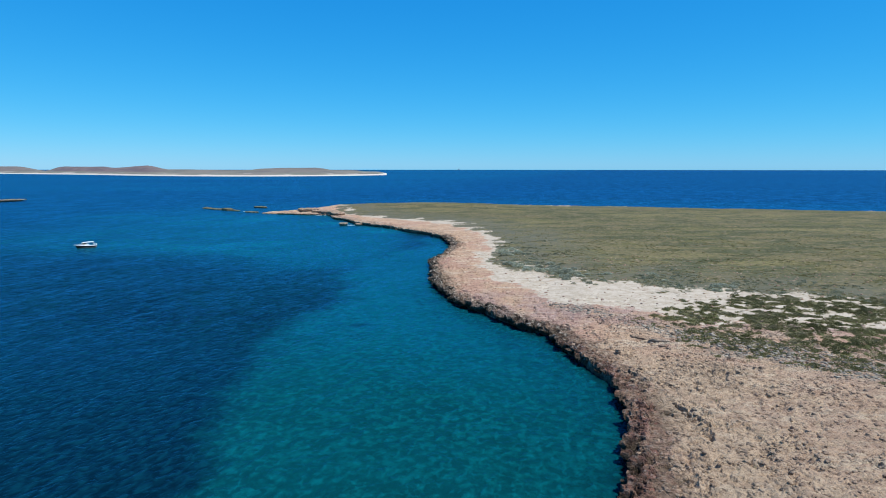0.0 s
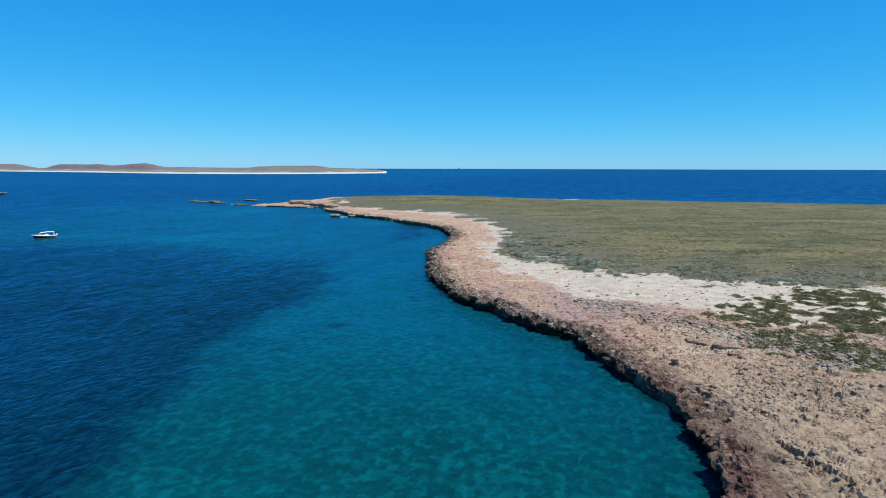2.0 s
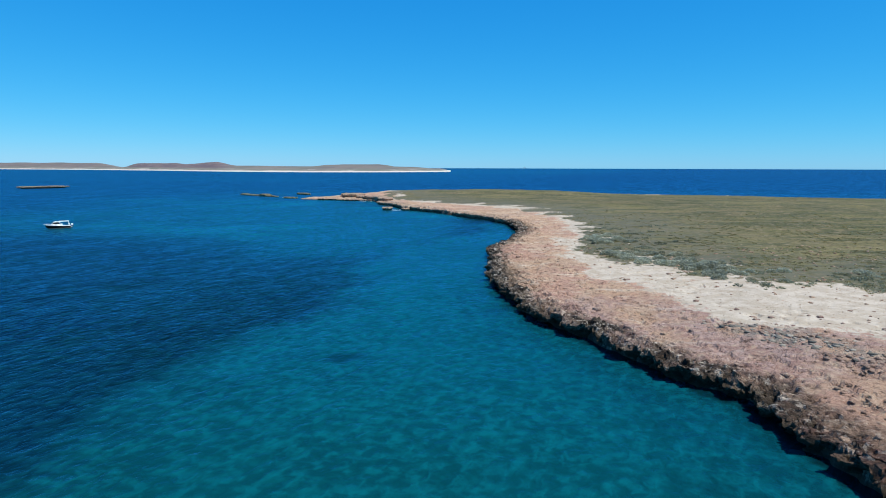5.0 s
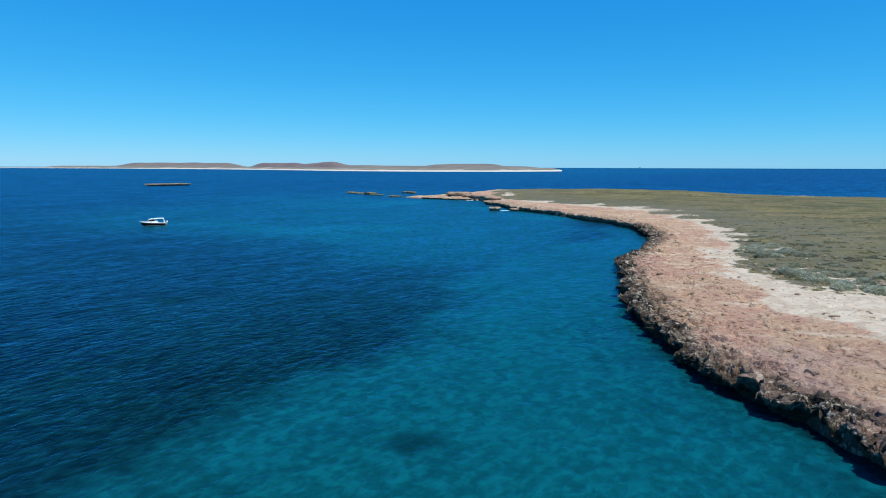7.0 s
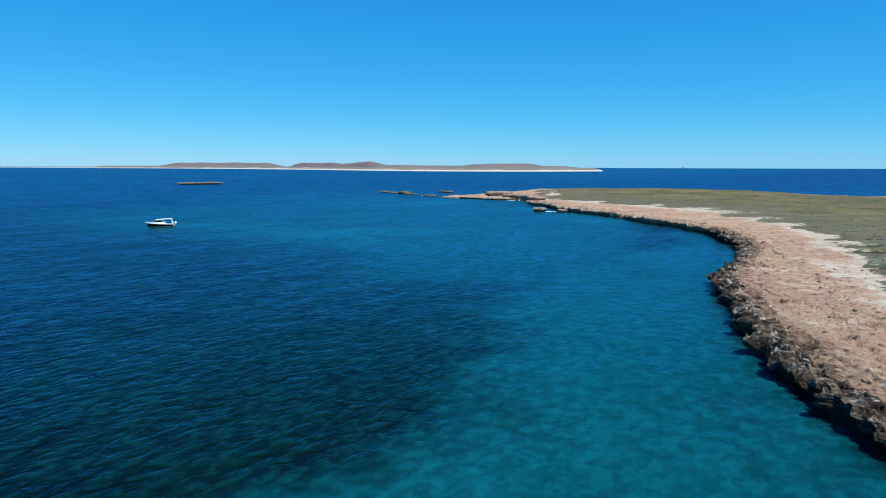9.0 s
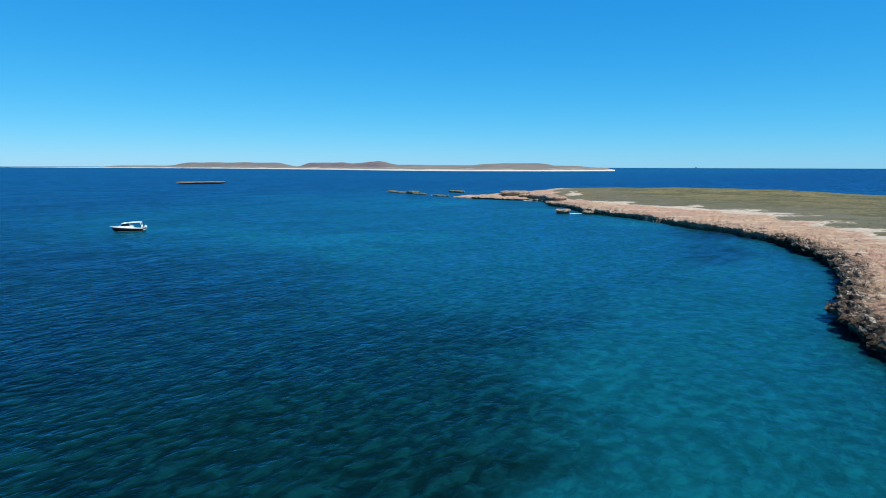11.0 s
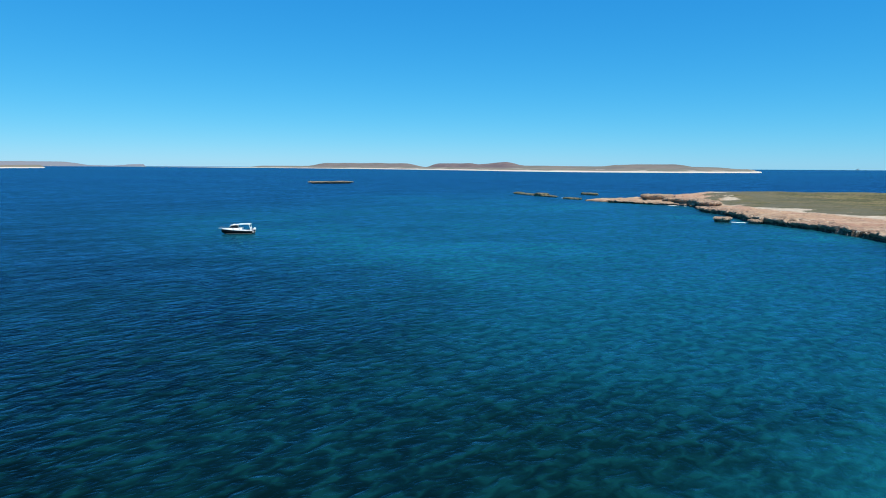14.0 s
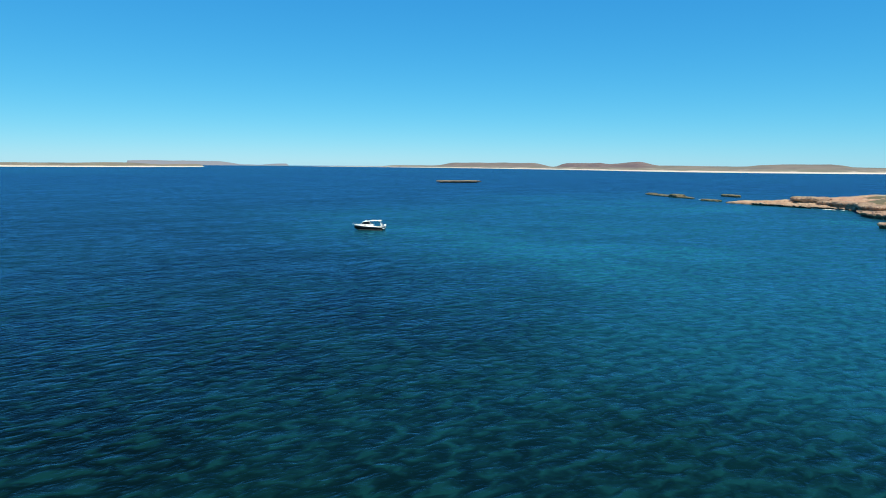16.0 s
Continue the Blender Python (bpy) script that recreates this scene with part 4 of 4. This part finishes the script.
def foliage(name, low, high, dry):
    g = Graph(name)
    r = g.island()
    c = g.mix(g.ramp(r, 0, 1), low, high)
    c = g.mix(g.ramp(g.noise(0.35, 4, 0.6), 0.45, 0.65, 0, 0.75), c, dry)
    c = g.mix(g.ramp(g.noise(0.07, 5, 0.65), 0.50, 0.60, 0, 0.7), c, tuple(0.62 * v for v in low))
    c = g.mix(g.ramp(g.noise(0.045, 5, 0.65, g.stretch(1.6, 0.8, 1, 12)), 0.52, 0.62, 0, 0.6), c, tuple(1.12 * v for v in high))
    leaf = g.principled(c, 0.75, specular=0.2)
    thin = g.n.new("ShaderNodeBsdfTranslucent")
    g.link(c, thin.inputs["Color"])
    both = g.n.new("ShaderNodeMixShader")
    both.inputs[0].default_value = 0.35
    g.l.new(leaf, both.inputs[1])
    g.l.new(thin.outputs[0], both.inputs[2])
    return g.out(both.outputs[0])


SALTBUSH = foliage("saltbush_leaves", (0.125, 0.135, 0.055), (0.225, 0.220, 0.105), (0.27, 0.25, 0.165))
GREYBUSH = foliage("grey_leaves", (0.36, 0.40, 0.31), (0.54, 0.57, 0.46), (0.36, 0.37, 0.27))
TUFTS = foliage("dry_grass", (0.205, 0.205, 0.090), (0.35, 0.315, 0.16), (0.29, 0.26, 0.165))

rng = np.random.default_rng(4)


def spots(count, x0, x1, y0, y1, chance):
    """Random places, kept by chance(x, y, inland)."""
    x, y = rng.uniform(x0, x1, count), rng.uniform(y0, y1, count)
    d = shore_distance(x, y)
    keep = rng.random(count) < chance(x, y, d)
    x, y, d = x[keep], y[keep], d[keep]
    return x, y, ground_height(x, y, d)


def stones_here(x, y, d):
    sand, scrub, salt = zones(x, y)
    rub = step(-3, 3, RUBBLE(x, y))
    rock = (d > 2) * (1 - sand) * (1 - scrub) * np.clip(0.5 + 1.2 * fbm(x, y, 4, 3, 141), 0, 1) * (1 - 0.75 * step(95, 115, y))
    return np.clip(0.55 * rock + 0.9 * rub * (d > 3) + 0.10 * sand * (d > 3), 0, 1)


sx, sy, sz = spots(48000, -45, 75, 44, 180, stones_here)
stone_size = 0.13 + 0.5 * rng.random(len(sx)) ** 3.5
scatter_mesh("loose_stones", [stone_template(k) for k in range(7)], sx, sy, sz, stone_size, 0.7 + 0 * sx, ROCK,
             "loose broken limestone lying on the rock shelf", "stones", rng)

cx_, cy_, cz_ = spots(64000, 4, 78, 44, 106, lambda x, y, d: 0.5 * (d > 3.2) * (1 - zones(x, y)[0]) * (1 - zones(x, y)[1]) * np.clip(0.35 + 1.3 * fbm(x, y, 3.5, 3, 143), 0, 1))
scatter_mesh("stone_chips", [stone_template(40 + 4 * k + 1) for k in range(8)], cx_, cy_, cz_, 0.15 + 0.42 * rng.random(len(cx_)) ** 2.4, 0.55 + 0.4 * rng.random(len(cx_)), ROCK,
             "sharp weathered limestone knobs standing out of the rough rock shelf", "stones", rng)


def grey_stone():
    g = Graph("grey_rubble")
    c = g.mix(g.ramp(g.island(), 0, 1), (0.13, 0.13, 0.115), (0.36, 0.335, 0.285))
    return g.out(g.principled(c, 0.9, g.bump(g.noise(5.0, 6, 0.7), 0.9, 0.1), specular=0.2))


rx, ry, rz = spots(34000, -5, 62, 60, 116, lambda x, y, d: step(-2, 3, RUBBLE(x, y) + 3 * fbm(x, y, 5, 3, 133)) * (d > 5) * 0.8 * (1 - 0.8 * zones(x, y)[0]))
scatter_mesh("grey_rubble", [stone_template(20 + k) for k in range(6)], rx, ry, rz, 0.16 + 0.48 * rng.random(len(rx)) ** 2.2, 0.6 + 0.3 * rng.random(len(rx)),
             grey_stone(), "grey broken stones heaped between rock shelf and saltbush", "stones", rng)

bx_, by_, bz_ = spots(60000, 5, 110, 55, 130, lambda x, y, d: zones(x, y)[2] * (d > 6) * 0.42)
bush_size = 0.40 + 0.65 * rng.random(len(bx_))
scatter_mesh("saltbush", [leaf_clump(k, 46, 0.55, 0.42, 0.13) for k in range(6)], bx_, by_, bz_ - 0.05, bush_size, 0.6 + 0.5 * rng.random(len(bx_)), SALTBUSH,
             "low green saltbush growing in patches on the sand", "bushes", rng)

tx, ty, tz = spots(110000, -60, 150, 95, 290, lambda x, y, d: zones(x, y)[1] * (d > 8) * np.clip(0.30 + 1.0 * fbm(x, y, 6, 4, 151), 0, 1) * step(290, 120, y))
tuft_size = 0.4 + 0.75 * rng.random(len(tx)) ** 2
scatter_mesh("dry_scrub", [leaf_clump(30 + k, 26, 0.5, 0.17, 0.15) for k in range(6)], tx, ty, tz - 0.04, tuft_size, 0.6 + 0.4 * rng.random(len(tx)), TUFTS,
             "low dry olive scrub and grass tussocks over the flat island", "scrub", rng)

ex, ey, ez = spots(26000, -40, 75, 118, 215, lambda x, y, d: step(-2.5, 1, SCRUBBY(x, y)) * step(22, 4, SCRUBBY(x, y)) * step(-0.05, 0.22, fbm(x, y, 5, 4, 165)) * (d > 12) * 0.6)
scatter_mesh("grey_scrub", [leaf_clump(80 + k, 40, 0.5, 0.36, 0.13) for k in range(5)], ex, ey, ez - 0.04, 0.5 + 0.8 * rng.random(len(ex)) ** 2, 0.6 + 0.5 * rng.random(len(ex)),
             foliage("grey_green_leaves", (0.19, 0.215, 0.145), (0.33, 0.355, 0.26), (0.27, 0.27, 0.165)), "low grey-green scrub spreading over the edge of the sand", "scrub", rng)

# grey-leaved bushes at the edge of the sand
BUSHES = []
for k in range(4):
    co, tri = leaf_clump(60 + k, 420, 0.55, 0.5, 0.085)
    me = bpy.data.meshes.new("grey_bush")
    me.from_pydata(co.tolist(), [], tri.tolist())
    me.materials.append(GREYBUSH)
    BUSHES.append(me)
gx_, gy_, gz_ = spots(2600, -28, 36, 130, 185, lambda x, y, d: step(-2, 0.5, SCRUBBY(x, y)) * step(12, 3, SCRUBBY(x, y)) * step(-0.02, 0.2, fbm(x, y, 9, 3, 161)) * 0.6)
for k in range(min(220, len(gx_))):
    ob = new("grey_bush", BUSHES[k % 4])
    size = random.uniform(0.9, 2.3)
    ob.matrix_world = pose(gx_[k], gy_[k], gz_[k] - 0.05, 0, 0, random.uniform(0, 360)) @ Matrix.Diagonal((size, size, size * random.uniform(0.55, 0.85), 1))
    tagged(ob, "rounded grey-green coastal bush at the edge of the sand", "bush", "grey bushes behind the beach")

# boulders broken from the lip
edge = smooth_line(WEST_COAST[4:32], 1.0)
for k in range(70):
    i = random.randrange(len(edge) - 1)
    way = edge[i + 1] - edge[i]
    way = way / max(1e-6, float(np.hypot(*way)))
    inland = random.uniform(0.6, 5.0)
    px, py = edge[i, 0] + way[1] * inland, edge[i, 1] - way[0] * inland
    size = random.uniform(0.35, 0.95)
    place_rock(LUMPS[k % 8], "boulder", px, py, max(0.85, point_height(px, py)) - 0.12, size, size * random.uniform(0.6, 1), size * random.uniform(0.5, 0.9),
               random.uniform(0, 360), "weathered brown limestone boulder on the shore ledge", "rock", "boulders along the shore")


# ---------------------------------------------------------------- boat
WHITE = plain("white_gelcoat", (0.86, 0.87, 0.86), 0.25, vary=0.03)
NAVY = plain("navy_hull_paint", (0.004, 0.006, 0.008), 0.35, vary=0.2, specular=0.12)
GLASSY = plain("tinted_glass", (0.012, 0.016, 0.02), 0.06, vary=0.1)
STEEL = plain("stainless_rail", (0.62, 0.63, 0.64), 0.22, metal=1.0, vary=0.05)
GREY = plain("grey_deck", (0.16, 0.165, 0.17), 0.6)
BLACK = plain("black_plastic", (0.02, 0.02, 0.022), 0.4)


def loft(rings, closed=True, caps=True):
    """A skin over rings of points."""
    bm = bmesh.new()
    rows = [[bm.verts.new(p) for p in ring] for ring in rings]
    n = len(rings[0])
    for a, b in zip(rows[:-1], rows[1:]):
        for k in range(n if closed else n - 1):
            bm.faces.new((a[k], a[(k + 1) % n], b[(k + 1) % n], b[k]))
    if caps:
        bm.faces.new(rows[0][::-1])
        bm.faces.new(rows[-1])
    bmesh.ops.recalc_face_normals(bm, faces=bm.faces)
    return bm


def tube(points, radius, sides=6):
    rings = []
    pts = [Vector(p) for p in points]
    for i, p in enumerate(pts):
        d = (pts[min(i + 1, len(pts) - 1)] - pts[max(i - 1, 0)]).normalized()
        u = d.orthogonal().normalized()
        w = d.cross(u)
        rings.append([p + radius * (math.cos(a) * u + math.sin(a) * w) for a in (2 * math.pi * k / sides for k in range(sides))])
    return loft(rings)


def box(x0, x1, y0, y1, z0, z1, bevel=0.03):
    bm = bmesh.new()
    bmesh.ops.create_cube(bm, size=1)
    for v in bm.verts:
        v.co = Vector(((x0 + x1) / 2 + v.co.x * (x1 - x0), (y0 + y1) / 2 + v.co.y * (y1 - y0), (z0 + z1) / 2 + v.co.z * (z1 - z0)))
    if bevel:
        bmesh.ops.bevel(bm, geom=bm.edges[:], offset=bevel, segments=2, affect="EDGES")
    return bm


def hull_half(t):
    """Half beam, keel and sheer height of the hull, t from the stern (0) to the stem (1)."""
    beam = 1.22 * (1 - max(0.0, (t - 0.42) / 0.58) ** 2.3) + 0.02
    keel = -0.42 + 0.85 * max(0.0, (t - 0.6) / 0.4) ** 2.2
    sheer = 0.86 + 0.42 * t ** 1.6
    return beam, keel, sheer


def make_boat(x, y, turn):
    boat = new("motor_boat")
    boat.matrix_world = pose(x, y, 0, 0, 0, turn) @ Matrix.Scale(0.83, 4)
    tagged(boat, "small white hardtop motor boat with a navy hull at anchor", "boat")
    L0, L1 = -3.3, 3.45
    stations = [k / 24 for k in range(25)]
    rings_low, rings_top, deck = [], [], []
    for t in stations:
        b, keel, sheer = hull_half(t)
        px = L0 + (L1 - L0) * t + 0.25 * max(0, t - 0.8)
        chine = keel + 0.34
        rings_low.append([(px, -b, sheer * 0.86), (px, -b * 0.97, 0.35 + 0.2 * t), (px, -b * 0.80, chine), (px, 0, keel),
                          (px, b * 0.80, chine), (px, b * 0.97, 0.35 + 0.2 * t), (px, b, sheer * 0.86)])
        rings_top.append([(px, -b * 1.02, sheer * 0.84), (px, -b * 1.05, sheer * 0.90), (px, -b * 1.03, sheer), (px, -b * 0.9, sheer + 0.03),
                          (px, b * 0.9, sheer + 0.03), (px, b * 1.03, sheer), (px, b * 1.05, sheer * 0.90), (px, b * 1.02, sheer * 0.84)])
        deck.append([(px, -b * 0.9, sheer + 0.05), (px, b * 0.9, sheer + 0.05), (px, b * 0.9, sheer - 0.02), (px, -b * 0.9, sheer - 0.02)])
    hull = part("hull", loft(rings_low), NAVY, boat, "navy painted hull", True)
    part("topsides", loft(rings_top), WHITE, boat, "white topsides and gunwale")
    part("foredeck", loft(deck[13:]), WHITE, boat)
    part("cockpit_floor", box(-3.2, 0.2, -1.02, 1.02, 0.88, 0.93, 0), GREY, boat)
    boot = [[(L0 + (L1 - L0) * t, side * (hull_half(t)[0] * 0.955 + 0.012), z) for z in (0.10, 0.17)] + [(L0 + (L1 - L0) * t, side * (hull_half(t)[0] * 0.93), 0.13)]
            for t in [k / 16 * 0.84 for k in range(17)] for side in (1,)]
    part("boot_stripe", loft(boot), GREY, hull, "grey waterline stripe")
    part("boot_stripe", loft([[(a, -b, c) for a, b, c in ring] for ring in boot]), GREY, hull, "grey waterline stripe")
    # cabin
    cab = []
    for px, w0, w1, z0, z1 in ((2.3, 0.45, 0.36, 1.10, 1.18), (1.9, 0.66, 0.55, 1.06, 1.30), (1.2, 0.90, 0.74, 1.0, 1.34), (0.5, 1.0, 0.84, 0.98, 1.36), (-0.5, 1.04, 0.90, 0.96, 1.36)):
        cab.append([(px, -w0, z0), (px, -w1, z1), (px, w1, z1), (px, w0, z0)])
    cabin = part("cabin", loft(cab), WHITE, boat, "white forward cabin")
    screen = [[(1.92, -0.52, 1.28), (1.92, 0.52, 1.28), (1.86, 0.52, 1.28), (1.86, -0.52, 1.28)],
              [(1.22, -0.70, 1.92), (1.22, 0.70, 1.92), (1.16, 0.70, 1.92), (1.16, -0.70, 1.92)]]
    part("windscreen", loft(screen), GLASSY, cabin, "dark tinted windscreen")
    for side in (-1, 1):
        pane = [[(1.86, side * 0.56, 1.30), (-0.35, side * 0.90, 1.34), (-0.35, side * 0.87, 1.34), (1.86, side * 0.53, 1.30)],
                [(1.18, side * 0.72, 1.92), (-0.05, side * 0.87, 2.06), (-0.05, side * 0.84, 2.06), (1.18, side * 0.69, 1.92)]]
        part("side_window", loft(pane), GLASSY, cabin, "dark tinted side window")
        part("hatch_window", box(0.5, 1.0, side * 0.97 - 0.02, side * 0.97 + 0.02, 1.10, 1.22, 0.01), GLASSY, cabin)
    # hardtop on its pillars
    roof = []
    for px, w, z in ((1.38, 0.66, 1.92), (1.1, 0.78, 1.99), (0.0, 0.92, 2.10), (-0.4, 1.0, 2.19), (-0.7, 1.02, 2.22), (-2.5, 1.02, 2.24), (-2.95, 0.96, 2.20)):
        roof.append([(px, -w, z - 0.05), (px, -w * 0.92, z + 0.05), (px, w * 0.92, z + 0.05), (px, w, z - 0.05)])
    top = part("hardtop", loft(roof), WHITE, boat, "white hardtop roof")
    for side in (-1, 1):
        part("pillar", tube([(1.88, side * 0.55, 1.28), (1.20, side * 0.72, 1.95)], 0.045), WHITE, boat)
        part("pillar", tube([(-0.75, side * 0.96, 1.0), (-0.2, side * 0.92, 2.12)], 0.06), WHITE, boat)
        part("pillar", tube([(-3.0, side * 1.0, 0.95), (-2.7, side * 0.95, 2.18)], 0.045), WHITE, boat)
        rail = [(-0.4 + 0.42 * k, side * (hull_half((-0.4 + 0.42 * k - L0) / (L1 - L0))[0] * 0.93), hull_half((-0.4 + 0.42 * k - L0) / (L1 - L0))[2] + 0.34) for k in range(3, 9)]
        bow_rail = part("bow_rail", tube(rail + [(3.75, side * 0.12, 1.62)], 0.022), STEEL, boat)
        for p in rail[::2]:
            part("stanchion", tube([(p[0], p[1], p[2] - 0.34), p], 0.016), STEEL, bow_rail)
        part("bench", box(-1.15, -0.6, side * 0.6 - 0.25, side * 0.6 + 0.25, 0.93, 1.45, 0.05), WHITE, boat, "white helm seat")
    part("bowsprit", box(3.2, 4.05, -0.16, 0.16, 1.26, 1.34, 0.02), WHITE, boat)
    part("anchor", tube([(4.1, 0, 1.22), (3.9, 0, 1.26), (3.4, 0, 1.38)], 0.03), STEEL, boat)
    part("radar", box(0.5, 0.9, -0.2, 0.2, 2.02, 2.22, 0.05), WHITE, top, "white radome on the roof")
    part("spotlight", box(1.2, 1.3, -0.1, 0.1, 1.96, 2.07, 0.02), WHITE, top)
    part("transom_rail", tube([(-3.2, -0.95, 0.95), (-3.2, -0.95, 1.3), (-3.2, 0.95, 1.3), (-3.2, 0.95, 0.95)], 0.022), STEEL, boat)
    part("bait_station", box(-3.1, -2.75, -0.35, 0.35, 0.93, 1.5, 0.04), WHITE, boat)
    motor = part("outboard", box(-4.0, -3.45, -0.26, 0.26, 0.85, 1.42, 0.12), WHITE, boat, "white outboard motor")
    part("motor_leg", box(-3.78, -3.55, -0.09, 0.09, -0.5, 0.86, 0.03), BLACK, motor)
    part("swim_deck", box(-3.75, -3.28, 0.35, 1.1, 0.42, 0.5, 0.02), WHITE, boat)
    part("swim_deck", box(-3.75, -3.28, -1.1, -0.35, 0.42, 0.5, 0.02), WHITE, boat)
    return boat


make_boat(-153.4, 182.0, 228)


# ---------------------------------------------------------------- foam and far platform
FOAM = plain("sea_foam", (0.80, 0.82, 0.83), 0.7, vary=0.08)


def foam_patch(x, y, length, width, turn, label):
    """A ragged strip of broken white water."""
    rnd = random.Random(int(x * 3 + y))
    steps = 26
    top = []
    for k in range(steps + 1):
        t = k / steps
        w = width * 0.5 * math.sin(math.pi * min(1, max(0.04, t))) * (0.5 + rnd.random())
        bend = 0.25 * width * noise.noise(Vector((t * 5, x, y)))
        top.append(((t - 0.5) * length, bend - w, bend + w))
    rings = [[(px, lo, 0.02), (px, lo * 0.6 + hi * 0.4, 0.10 + 0.06 * rnd.random()), (px, hi, 0.02)] for px, lo, hi in top]
    ob = part("foam", loft(rings), FOAM)
    ob.matrix_world = pose(x, y, 0, 0, 0, turn)
    return tagged(ob, label, "foam")


foam_patch(-93.6, 275.0, 3.4, 0.35, 15, "thin white foam between the rock and the shore")
foam_patch(-129.5, 329.2, 13.0, 0.35, 2, "thin white foam at the foot of the ledge")
foam_patch(-183.5, 347.0, 4.0, 0.5, 150, "small white foam among the reef rocks")
foam_patch(-139.0, 397.0, 7.0, 1.2, 60, "white surf breaking on the far side of the spit")

# steel already paled and blued by haze in its base colour
HAZY = plain("hazy_grey_steel", (0.30, 0.34, 0.38), 0.8)


def far_platform(x, y):
    rig = new("offshore_platform")
    rig.matrix_world = pose(x, y, 0, 0, 0, 20) @ Matrix.Scale(0.62, 4)
    tagged(rig, "tiny hazy offshore platform on the horizon", "platform")
    for a in (-7, 7):
        for b in (-7, 7):
            part("leg", tube([(a * 1.2, b * 1.2, -1), (a, b, 12)], 1.0), HAZY, rig)
    part("deck", box(-10, 10, -10, 10, 11, 15, 0.3), HAZY, rig)
    part("derrick", tube([(2, 0, 15), (2, 0, 27)], 1.1), HAZY, rig)
    part("cabin", box(-9, -3, -8, 8, 15, 19, 0.2), HAZY, rig)


far_platform(-712, 4440)
